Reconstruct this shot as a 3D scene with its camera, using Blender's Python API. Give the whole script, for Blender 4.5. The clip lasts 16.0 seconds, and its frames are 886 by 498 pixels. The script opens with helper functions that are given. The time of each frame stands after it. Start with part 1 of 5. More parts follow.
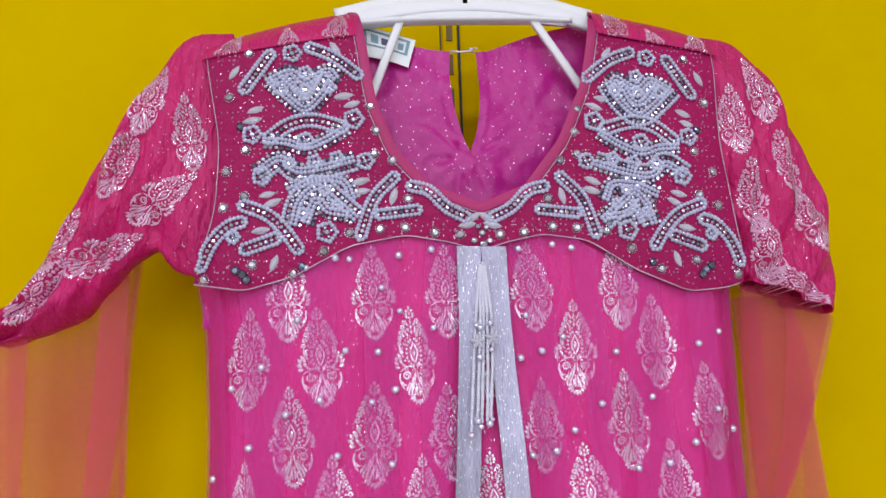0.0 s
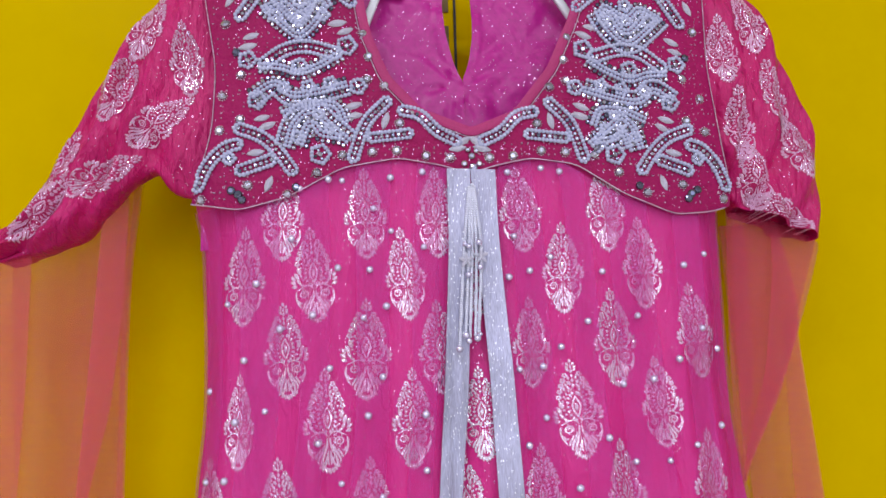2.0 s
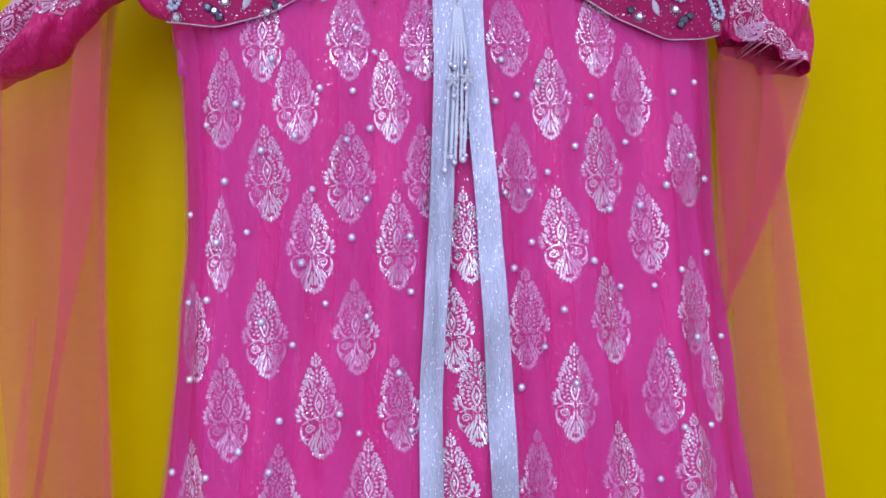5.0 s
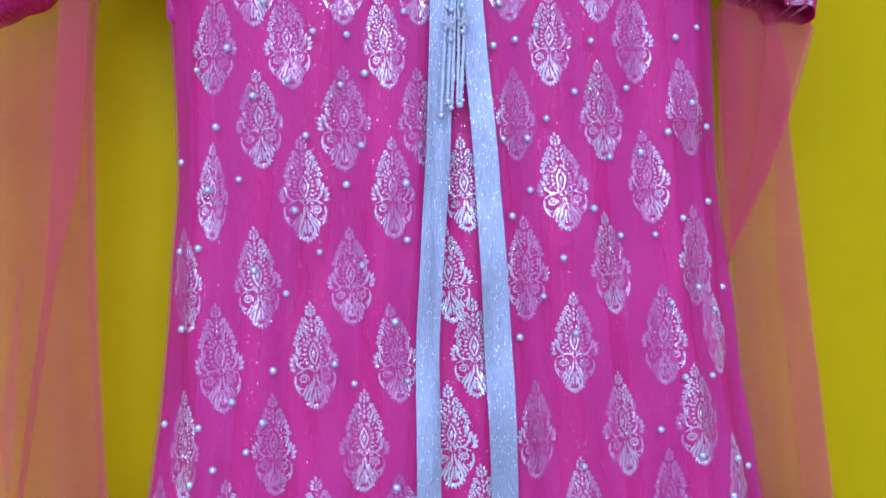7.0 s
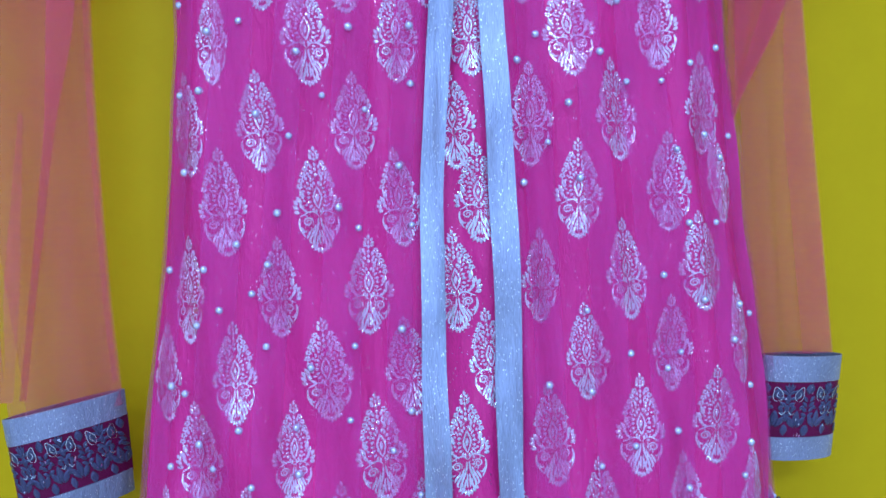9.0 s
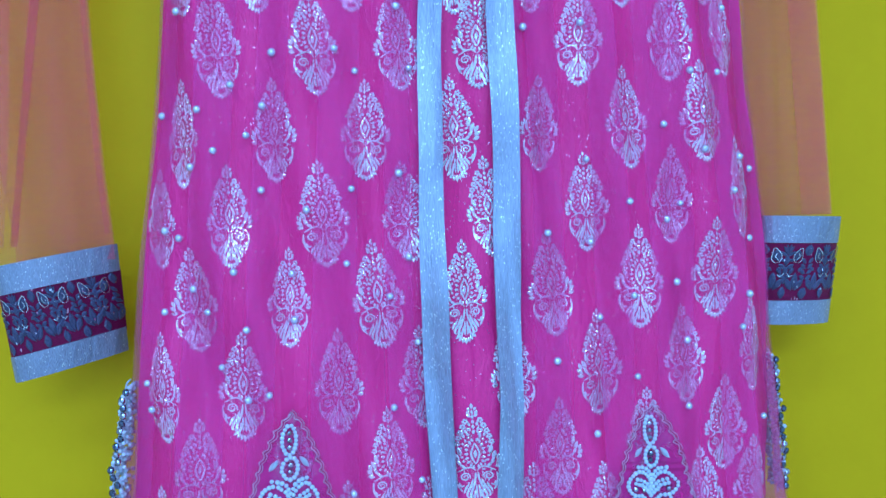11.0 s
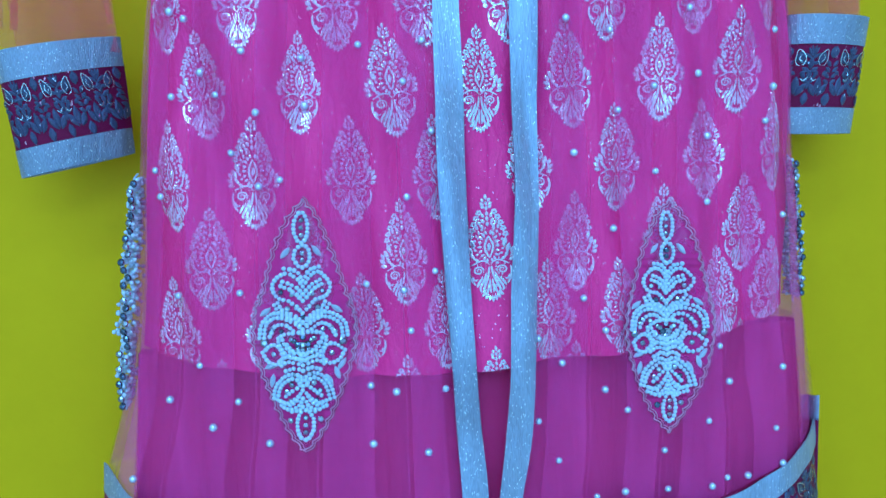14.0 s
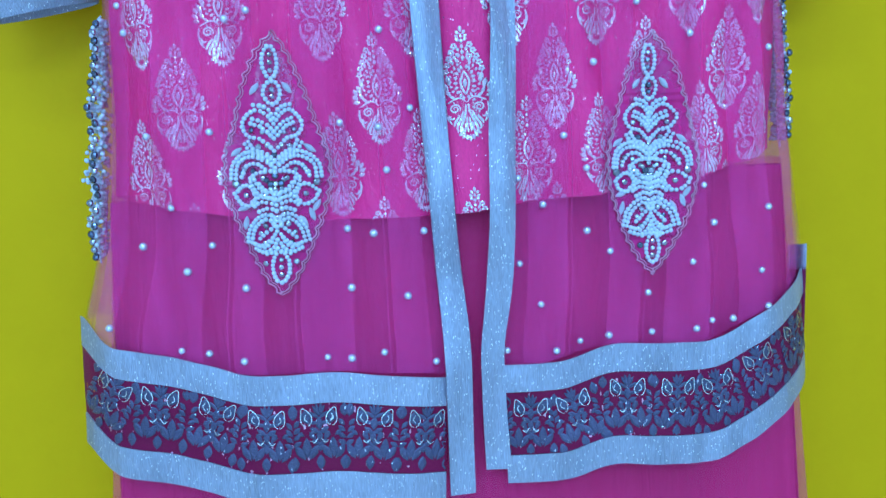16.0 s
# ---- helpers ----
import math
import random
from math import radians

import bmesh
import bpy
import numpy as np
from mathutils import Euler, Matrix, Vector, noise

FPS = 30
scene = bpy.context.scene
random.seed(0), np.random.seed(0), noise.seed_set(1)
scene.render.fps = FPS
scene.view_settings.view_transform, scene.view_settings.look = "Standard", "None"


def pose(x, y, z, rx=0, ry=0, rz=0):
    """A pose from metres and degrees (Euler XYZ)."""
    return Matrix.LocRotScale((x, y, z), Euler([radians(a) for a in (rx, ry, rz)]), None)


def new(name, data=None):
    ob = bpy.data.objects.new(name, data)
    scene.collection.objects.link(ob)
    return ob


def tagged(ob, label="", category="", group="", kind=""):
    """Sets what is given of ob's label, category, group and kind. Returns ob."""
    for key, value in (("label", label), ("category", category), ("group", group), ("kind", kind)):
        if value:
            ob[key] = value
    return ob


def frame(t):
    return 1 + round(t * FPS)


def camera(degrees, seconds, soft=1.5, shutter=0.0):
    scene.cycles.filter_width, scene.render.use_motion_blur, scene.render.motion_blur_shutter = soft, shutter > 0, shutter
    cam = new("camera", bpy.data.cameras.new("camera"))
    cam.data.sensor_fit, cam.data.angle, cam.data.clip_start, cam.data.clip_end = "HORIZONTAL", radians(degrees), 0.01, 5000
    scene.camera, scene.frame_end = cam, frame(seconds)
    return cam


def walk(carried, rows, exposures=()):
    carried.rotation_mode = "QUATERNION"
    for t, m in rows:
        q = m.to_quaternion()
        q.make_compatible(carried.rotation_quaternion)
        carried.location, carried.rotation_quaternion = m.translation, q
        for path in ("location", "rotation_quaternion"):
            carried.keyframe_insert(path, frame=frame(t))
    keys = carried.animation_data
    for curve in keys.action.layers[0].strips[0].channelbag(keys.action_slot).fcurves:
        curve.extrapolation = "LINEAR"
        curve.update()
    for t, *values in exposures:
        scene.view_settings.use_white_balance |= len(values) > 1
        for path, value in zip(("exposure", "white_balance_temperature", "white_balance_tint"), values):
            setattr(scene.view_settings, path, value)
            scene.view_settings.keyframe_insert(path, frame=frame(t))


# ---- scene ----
import itertools
from mathutils.bvhtree import BVHTree

# camera: a slow vertical pan down the front of the hanging dress
cam = camera(58.0, 16.0, soft=1.5)
METRES, TILT, LEAN, TURN = 0.5, 11.861, 1.744, -5.544
START = (-0.0857, -0.5729, 1.2302)
ROWS = [
    (0.0, 0.0, 0.0, 0.0, 0.0, 0.0, -0.0),
    (0.5, 0.0029, -0.0168, -0.0243, 0.35, 0.09, -0.26),
    (1.0, 0.0247, -0.0213, -0.0495, 0.54, -1.11, 0.04),
    (1.5, 0.0251, -0.0373, -0.0629, 0.42, -1.31, -0.42),
    (2.0, 0.0294, -0.0303, -0.0957, 0.71, -1.0, -0.09),
    (2.5, 0.0468, -0.025, -0.1265, 0.72, -1.79, 0.28),
    (3.0, 0.0419, -0.0212, -0.1602, -0.01, -3.51, -0.19),
    (3.5, 0.0326, -0.0183, -0.1775, -0.37, -4.65, -0.66),
    (4.0, 0.0309, -0.0201, -0.2111, -0.26, -5.87, -0.44),
    (6.5, 0.0352, -0.0086, -0.273, -0.2, -6.49, -0.38),
    (7.0, 0.0346, -0.003, -0.299, -0.4, -7.37, -0.29),
    (7.5, 0.0293, 0.0009, -0.3302, -0.58, -8.08, -0.46),
    (8.0, 0.0233, -0.0005, -0.3607, -0.53, -9.85, -0.07),
    (8.5, 0.025, -0.0083, -0.3897, -0.53, -11.14, 0.02),
    (9.0, 0.026, -0.0186, -0.4246, -0.62, -11.88, -0.13),
    (9.5, 0.021, -0.0251, -0.4675, -0.77, -12.61, -0.48),
    (12.0, 0.0197, -0.0443, -0.6785, -1.29, -13.77, -0.17),
    (12.5, 0.0167, -0.0413, -0.7115, -1.3, -14.73, -0.32),
    (13.0, 0.0118, -0.0467, -0.7414, -1.36, -17.1, -0.28),
    (13.5, 0.0118, -0.0567, -0.7598, -1.35, -17.13, -0.27),
    (14.0, 0.0091, -0.0712, -0.7921, -0.76, -18.38, -0.29),
    (14.5, 0.0174, -0.0772, -0.8146, -0.64, -18.39, -0.23),
    (15.0, 0.0263, -0.0877, -0.8582, -0.92, -19.64, 0.1),
    (15.5, 0.0334, -0.0929, -0.8981, -1.13, -20.6, 0.08),
    (16.0, 0.0395, -0.0996, -0.9442, -1.13, -21.7, 0.83),
]
EXPOSURES = [
    (0.0, -0.18, 11184, 50), (2.5, -0.21, 10261, 52), (4.0, -0.16, 9294, 52), (6.5, -0.22, 7185, 44),
    (9.0, -0.26, 5782, 34), (12.5, -0.16, 4880, 2), (14.5, -0.19, 4850, -2), (16.0, -0.05, 5344, 8),
]
walk(cam, [(t, pose(*START, TILT, LEAN, TURN) @ pose(METRES * x, METRES * y, METRES * z, 90 + pitch, roll, yaw))
           for t, x, y, z, yaw, pitch, roll in ROWS], EXPOSURES)

# ---- light: unseen area lamps, assumed overhead and added in front ----
world = bpy.data.worlds.new("world")
scene.world = world
world.use_nodes = True
world.node_tree.nodes["Background"].inputs[0].default_value = (0.36, 0.70, 1.0, 1)
world.node_tree.nodes["Background"].inputs[1].default_value = 0.25


COOL = (0.36, 0.70, 1.0)  # cold lamp colour, worked out against the white balance keys


def area_lamp(x, y, z, sx, sy, watts):
    lamp = bpy.data.lights.new("unseen_light", "AREA")
    lamp.shape, lamp.size, lamp.size_y, lamp.energy, lamp.color = "RECTANGLE", sx, sy, watts, COOL
    ob = new("unseen_light", lamp)
    ob.location = (x, y, z)
    return ob


LAMPS = [(-0.9, -1.5, 1.2, 0.4, 34), (0.8, -1.6, 1.2, 0.4, 13), (-0.1, -3.3, 2.8, 0.7, 110)]
for lx, ly, sx, sy, watts in LAMPS:
    area_lamp(lx, ly, 2.66, sx, sy, watts)
# added fill: a large unseen area lamp behind the camera softens the shadows
front_fill = area_lamp(0.0, -4.22, 1.35, 3.4, 1.9, 70)
front_fill.rotation_euler = (radians(90), 0, 0)


# ---- materials ----
def material(name, colour, rough=0.6, metal=0.0, spread=0.12, scale=60.0, bump=0.0, bump_scale=400.0, sheen=0.0, stretch=(1, 1, 1),
             wander=0.0, spec=0.5, coat=0.0, wrinkle=0.0, wrinkle_scale=45.0):
    """A procedural surface: colour varied at two scales, fine relief, and a spread of tone from object to object (wander)."""
    m = bpy.data.materials.new(name)
    m.use_nodes = True
    n, k = m.node_tree.nodes, m.node_tree.links
    b = n["Principled BSDF"]
    b.inputs["Roughness"].default_value, b.inputs["Metallic"].default_value = rough, metal
    b.inputs["Specular IOR Level"].default_value = spec
    b.inputs["Coat Weight"].default_value = coat
    b.inputs["Sheen Weight"].default_value = sheen
    co = n.new("ShaderNodeTexCoord")
    mp = n.new("ShaderNodeMapping")
    mp.inputs["Scale"].default_value = stretch
    k.new(co.outputs["Object"], mp.inputs["Vector"])
    big, fine = n.new("ShaderNodeTexNoise"), n.new("ShaderNodeTexNoise")
    big.inputs["Scale"].default_value, fine.inputs["Scale"].default_value = scale * 0.12, scale * 8
    for t in (big, fine):
        k.new(mp.outputs["Vector"], t.inputs["Vector"])
    add = n.new("ShaderNodeMath")
    add.operation = "ADD"
    k.new(big.outputs["Fac"], add.inputs[0])
    k.new(fine.outputs["Fac"], add.inputs[1])
    last = add
    if wander:
        info, mul, plus = n.new("ShaderNodeObjectInfo"), n.new("ShaderNodeMath"), n.new("ShaderNodeMath")
        mul.operation, plus.operation = "MULTIPLY_ADD", "ADD"
        mul.inputs[1].default_value, mul.inputs[2].default_value = wander, -wander / 2
        k.new(info.outputs["Random"], mul.inputs[0])
        k.new(add.outputs[0], plus.inputs[0])
        k.new(mul.outputs[0], plus.inputs[1])
        last = plus
    ramp = n.new("ShaderNodeMapRange")
    ramp.inputs["From Min"].default_value, ramp.inputs["From Max"].default_value = 0.5, 1.5
    k.new(last.outputs[0], ramp.inputs["Value"])
    mix = n.new("ShaderNodeMix")
    mix.data_type = "RGBA"
    mix.inputs["A"].default_value = (*[c * (1 - spread) for c in colour], 1)
    mix.inputs["B"].default_value = (*[min(1, c * (1 + spread)) for c in colour], 1)
    k.new(ramp.outputs[0], mix.inputs["Factor"])
    k.new(mix.outputs["Result"], b.inputs["Base Color"])
    if bump:
        rel, bp = n.new("ShaderNodeTexNoise"), n.new("ShaderNodeBump")
        rel.inputs["Scale"].default_value = bump_scale
        k.new(mp.outputs["Vector"], rel.inputs["Vector"])
        bp.inputs["Strength"].default_value, bp.inputs["Distance"].default_value = bump, 0.001
        k.new(rel.outputs["Fac"], bp.inputs["Height"])
        k.new(bp.outputs["Normal"], b.inputs["Normal"])
        if wrinkle:
            soft, low = n.new("ShaderNodeTexNoise"), n.new("ShaderNodeBump")
            soft.inputs["Scale"].default_value, soft.inputs["Detail"].default_value, soft.inputs["Distortion"].default_value = wrinkle_scale, 3, 0.6
            k.new(mp.outputs["Vector"], soft.inputs["Vector"])
            low.inputs["Strength"].default_value, low.inputs["Distance"].default_value = wrinkle, 0.006
            k.new(soft.outputs["Fac"], low.inputs["Height"])
            k.new(low.outputs["Normal"], bp.inputs["Normal"])
    return m


def glinting(m, colour, share, scale, rough=0.25, long=0.4):
    """Adds scattered metallic glints (lurex thread, tinsel) to a fabric, over the share of its area."""
    n, k = m.node_tree.nodes, m.node_tree.links
    out = n["Material Output"]
    base = n["Principled BSDF"]
    co, cell, less = n.new("ShaderNodeTexCoord"), n.new("ShaderNodeTexVoronoi"), n.new("ShaderNodeMath")
    cell.inputs["Scale"].default_value = scale
    mp = n.new("ShaderNodeMapping")
    mp.inputs["Scale"].default_value = (1, 1, long)
    k.new(co.outputs["Object"], mp.inputs["Vector"])
    k.new(mp.outputs["Vector"], cell.inputs["Vector"])
    sep = n.new("ShaderNodeSeparateColor")
    k.new(cell.outputs["Color"], sep.inputs[0])
    less.operation, less.inputs[1].default_value = "LESS_THAN", share
    k.new(sep.outputs[0], less.inputs[0])
    foil, bp = n.new("ShaderNodeBsdfPrincipled"), n.new("ShaderNodeBump")
    foil.inputs["Base Color"].default_value = (*colour, 1)
    foil.inputs["Metallic"].default_value, foil.inputs["Roughness"].default_value = 1.0, rough
    bp.inputs["Strength"].default_value, bp.inputs["Distance"].default_value = 1.0, 0.0012
    k.new(sep.outputs[1], bp.inputs["Height"])
    k.new(bp.outputs["Normal"], foil.inputs["Normal"])
    mix = n.new("ShaderNodeMixShader")
    k.new(less.outputs[0], mix.inputs[0])
    k.new(base.outputs[0], mix.inputs[1])
    k.new(foil.outputs[0], mix.inputs[2])
    k.new(mix.outputs[0], out.inputs["Surface"])
    return m


def sheer(name, colour, cover, vary=0.1, scale=40.0, stretch=(1, 1, 1), weave=0.0):
    """Fine net: part of the light passes straight through, the rest meets the dyed thread."""
    m = bpy.data.materials.new(name)
    m.use_nodes = True
    n, k = m.node_tree.nodes, m.node_tree.links
    b, out = n["Principled BSDF"], n["Material Output"]
    b.inputs["Base Color"].default_value = (*colour, 1)
    b.inputs["Roughness"].default_value = 0.55
    b.inputs["Specular IOR Level"].default_value = 0.2
    tl, tr, m1, m2 = n.new("ShaderNodeBsdfTranslucent"), n.new("ShaderNodeBsdfTransparent"), n.new("ShaderNodeMixShader"), n.new("ShaderNodeMixShader")
    tl.inputs["Color"].default_value = (*colour, 1)
    m1.inputs[0].default_value = 0.3
    k.new(b.outputs[0], m1.inputs[1])
    k.new(tl.outputs[0], m1.inputs[2])
    co, mp, t = n.new("ShaderNodeTexCoord"), n.new("ShaderNodeMapping"), n.new("ShaderNodeTexNoise")
    mp.inputs["Scale"].default_value = stretch
    t.inputs["Scale"].default_value = scale
    k.new(co.outputs["Object"], mp.inputs["Vector"])
    k.new(mp.outputs["Vector"], t.inputs["Vector"])
    r = n.new("ShaderNodeMapRange")
    r.inputs["From Min"].default_value, r.inputs["From Max"].default_value = 0.3, 0.7
    r.inputs["To Min"].default_value, r.inputs["To Max"].default_value = cover - vary, cover + vary
    k.new(t.outputs["Fac"], r.inputs["Value"])
    last = r
    if weave:
        w, g = n.new("ShaderNodeTexWave"), n.new("ShaderNodeMath")
        w.bands_direction, w.inputs["Scale"].default_value, w.inputs["Distortion"].default_value = "Z", 55, 6
        w.inputs["Detail"].default_value, w.inputs["Detail Scale"].default_value = 2, 2
        k.new(co.outputs["Object"], w.inputs["Vector"])
        g.operation, g.inputs[1].default_value = "MULTIPLY_ADD", weave
        k.new(w.outputs["Fac"], g.inputs[0])
        k.new(r.outputs[0], g.inputs[2])
        last = g
    k.new(last.outputs[0], m2.inputs[0])
    k.new(tr.outputs[0], m2.inputs[1])
    k.new(m1.outputs[0], m2.inputs[2])
    k.new(m2.outputs[0], out.inputs["Surface"])
    return m


YELLOW = material("yellow_laminate", (0.66, 0.38, 0.0), 0.42, spread=0.04, scale=3, bump=0.04, bump_scale=120, spec=0.05)
PLASTER = material("white_plaster", (0.74, 0.74, 0.72), 0.8, spread=0.05, scale=4, bump=0.1)
TILES = material("floor_tile", (0.5, 0.48, 0.45), 0.35, spread=0.1, scale=5)
SATIN = glinting(material("pink_brocade", (0.82, 0.026, 0.205), 0.45, spec=0.3, wrinkle=0.45, wrinkle_scale=55, spread=0.14, scale=50, bump=0.35, bump_scale=700, sheen=0.0, stretch=(2.2, 1, 0.8)),
                 (0.95, 0.6, 0.75), 0.008, 2200)
SLEEVE = glinting(material("pink_sleeve_brocade", (0.70, 0.014, 0.125), 0.42, spec=0.3, wrinkle=0.9, wrinkle_scale=50, spread=0.2, scale=60, bump=0.5, bump_scale=500, sheen=0.0, stretch=(3, 1, 1)),
                  (0.95, 0.6, 0.75), 0.007, 2200)
YOKE = glinting(material("raspberry_yoke", (0.42, 0.009, 0.08), 0.5, spec=0.12, wrinkle=0.5, wrinkle_scale=80, spread=0.2, scale=70, bump=0.4, bump_scale=600, sheen=0.0), (0.85, 0.45, 0.65), 0.010, 2000)
INSIDE = glinting(material("magenta_facing", (0.62, 0.016, 0.22), 0.35, spec=0.3, wrinkle=0.55, wrinkle_scale=28, spread=0.18, scale=30, bump=0.3, bump_scale=60, sheen=0.0), (0.95, 0.55, 0.8), 0.007, 2300)
BINDING = material("pink_binding", (0.52, 0.014, 0.115), 0.6, spread=0.15, scale=80, bump=0.4, bump_scale=500)
NET = sheer("pink_net", (0.95, 0.09, 0.44), 0.20, 0.05, 30, (3, 1, 0.6))
SLEEVE_NET = sheer("pink_sleeve_net", (0.90, 0.08, 0.16), 0.265, 0.03, 30, (3, 1, 0.6), weave=0.05)
SKIRT_NET = sheer("skirt_net", (0.95, 0.06, 0.28), 0.35, 0.06, 30, (4, 1, 0.4))
SKIRT = material("skirt_satin", (0.48, 0.018, 0.14), 0.5, spec=0.2, wrinkle=0.5, wrinkle_scale=30, spread=0.2, scale=25, bump=0.2, bump_scale=300, stretch=(3, 1, 0.5), sheen=0.0)
LUREX = glinting(material("silver_woven_thread", (0.96, 0.62, 0.84), 0.42, metal=0.15, spread=0.35, scale=200, bump=0.8, bump_scale=900, wander=0.5),
                 (1.0, 0.94, 1.0), 0.36, 1700, 0.2, 0.35)
SLEEVE_THREAD = glinting(material("rose_woven_thread", (0.90, 0.36, 0.54), 0.45, metal=0.15, spread=0.35, scale=200, bump=0.8, bump_scale=900, wander=0.5),
                         (1.0, 0.85, 0.95), 0.14, 1900, 0.22, 0.35)
RIBBON = glinting(material("silver_ribbon", (0.38, 0.375, 0.50), 0.40, metal=0.55, spread=0.42, scale=110, bump=0.6, bump_scale=1000, stretch=(1.6, 1.6, 0.16), wrinkle=0.35, wrinkle_scale=40),
                  (1, 1, 1), 0.02, 2600, 0.3, 0.3)
BAND = glinting(material("wine_border_cloth", (0.18, 0.005, 0.05), 0.5, spec=0.15, spread=0.25, scale=90, bump=0.5, bump_scale=600, stretch=(1, 1, 4)), (0.8, 0.4, 0.6), 0.015, 800)
SLATE = glinting(material("slate_woven_thread", (0.085, 0.075, 0.15), 0.40, metal=0.3, spread=0.3, scale=200, bump=0.8, bump_scale=900, wander=0.4),
                 (0.8, 0.8, 1.0), 0.012, 1400, 0.25)
SILVER_EDGE = material("silver_zari", (0.72, 0.72, 0.78), 0.25, metal=0.9, spread=0.3, scale=300, bump=0.6, bump_scale=900)
PEARL = material("lilac_glass_bead", (0.40, 0.42, 0.58), 0.22, spread=0.2, scale=200, coat=0.6)
WHITE_BEAD = material("white_glass_bead", (0.56, 0.56, 0.68), 0.22, spread=0.12, scale=200, coat=0.6)
CRYSTAL = material("foiled_crystal", (0.46, 0.44, 0.54), 0.14, metal=1.0, spread=0.35, scale=400, wander=0.9)
SMOKE = material("smoked_crystal", (0.14, 0.15, 0.22), 0.06, metal=0.9, spread=0.4, scale=400)
STEEL = material("domed_steel_stud", (0.68, 0.62, 0.80), 0.24, metal=0.6, spread=0.12, scale=300, wander=0.4)
THREAD = material("lilac_silk_thread", (0.62, 0.59, 0.70), 0.4, metal=0.25, spread=0.2, scale=300, bump=0.6, bump_scale=900)
ZARI = material("pink_silver_cord", (0.62, 0.40, 0.52), 0.3, metal=0.7, spread=0.3, scale=400, bump=0.8, bump_scale=1200)
PLASTIC = material("white_plastic", (0.70, 0.71, 0.75), 0.35, spread=0.03, scale=20, bump=0.05)
PAPER = material("white_label_cloth", (0.74, 0.78, 0.80), 0.6, spread=0.06, scale=120, bump=0.2)
TEAL = material("teal_print", (0.10, 0.30, 0.36), 0.6, spread=0.1, scale=120)
BLACK = material("black_gap", (0.01, 0.01, 0.012), 0.6, spread=0.2, scale=40)
SLOT = material("dark_slot", (0.16, 0.08, 0.01), 0.6, spread=0.3, scale=200)


# ---- small building helpers ----
def link(name, mesh, mat, parent=None, label=""):
    ob = new(name, mesh)
    if mat and not mesh.materials:
        mesh.materials.append(mat)
    if parent:
        ob.parent = parent
        ob.matrix_parent_inverse = Matrix.Translation(parent.location).inverted() if parent.type == "EMPTY" else Matrix.Identity(4)
    return tagged(ob, label=label)


def mesh_of(name, verts, faces, smooth=True):
    me = bpy.data.meshes.new(name)
    me.from_pydata([tuple(v) for v in verts], [], [tuple(f) for f in faces])
    if smooth:
        me.shade_smooth()
    return me


def part(name, bm, mat, parent, label="", smooth=True):
    me = bpy.data.meshes.new(name)
    bm.to_mesh(me)
    bm.free()
    if smooth:
        me.shade_smooth()
    return link(name, me, mat, parent, label)


def sheet(f, nu, nv, closed=False):
    """Vertices and faces of a surface f(u, v), u and v from 0 to 1."""
    cols = nu if closed else nu + 1
    vs = [f(i / nu, j / nv) for j in range(nv + 1) for i in range(cols)]
    fs = [(j * cols + i, j * cols + (i + 1) % cols, (j + 1) * cols + (i + 1) % cols, (j + 1) * cols + i) for j in range(nv) for i in range(nu)]
    return vs, fs


def cloth(name, f, nu, nv, mat, parent, label="", thick=0.0008, closed=False):
    me = mesh_of(name, *sheet(f, nu, nv, closed))
    if thick:
        bm = bmesh.new()
        bm.from_mesh(me)
        bmesh.ops.solidify(bm, geom=bm.faces[:], thickness=thick)
        bm.to_mesh(me)
        bm.free()
        me.shade_smooth()
        me.set_sharp_from_angle(angle=radians(50))
    return link(name, me, mat, parent, label)


def box(name, x0, x1, y0, y1, z0, z1, mat, parent=None, bevel=0.0, label=""):
    bm = bmesh.new()
    bmesh.ops.create_cube(bm, size=1)
    for v in bm.verts:
        v.co = (x0 + (v.co.x + 0.5) * (x1 - x0), y0 + (v.co.y + 0.5) * (y1 - y0), z0 + (v.co.z + 0.5) * (z1 - z0))
    if bevel:
        bmesh.ops.bevel(bm, geom=bm.edges[:], offset=bevel, segments=2, affect="EDGES")
    return part(name, bm, mat, parent, label, smooth=False)


def along(knots, soft=0.012):
    """A smooth function through (where, value) knots."""
    ks = sorted(knots)
    a, b = [k[0] for k in ks], [k[1] for k in ks]
    return lambda s: float(sum(np.interp(s + d * soft, a, b) for d in (-1, -0.5, 0, 0.5, 1)) / 5)


def smooth_path(points, step=0.001):
    """A rounded path through the points, as an array of places a step apart."""
    p = [np.array(q, float) for q in points]
    if len(p) == 2:
        dense = [p[0] + (p[1] - p[0]) * t for t in np.linspace(0, 1, 60)]
    else:
        q, dense = [2 * p[0] - p[1], *p, 2 * p[-1] - p[-2]], []
        for a, b, c, d in zip(q, q[1:], q[2:], q[3:]):
            for t in np.linspace(0, 1, 24, endpoint=False):
                dense.append(0.5 * (2 * b + (c - a) * t + (2 * a - 5 * b + 4 * c - d) * t * t + (3 * b - a - 3 * c + d) * t ** 3))
        dense.append(p[-1])
    dense = np.array(dense)
    run = np.concatenate([[0], np.cumsum(np.linalg.norm(np.diff(dense, axis=0), axis=1))])
    at = np.linspace(0, run[-1], max(2, int(round(run[-1] / step)) + 1))
    return np.stack([np.interp(at, run, dense[:, i]) for i in range(dense.shape[1])], 1)


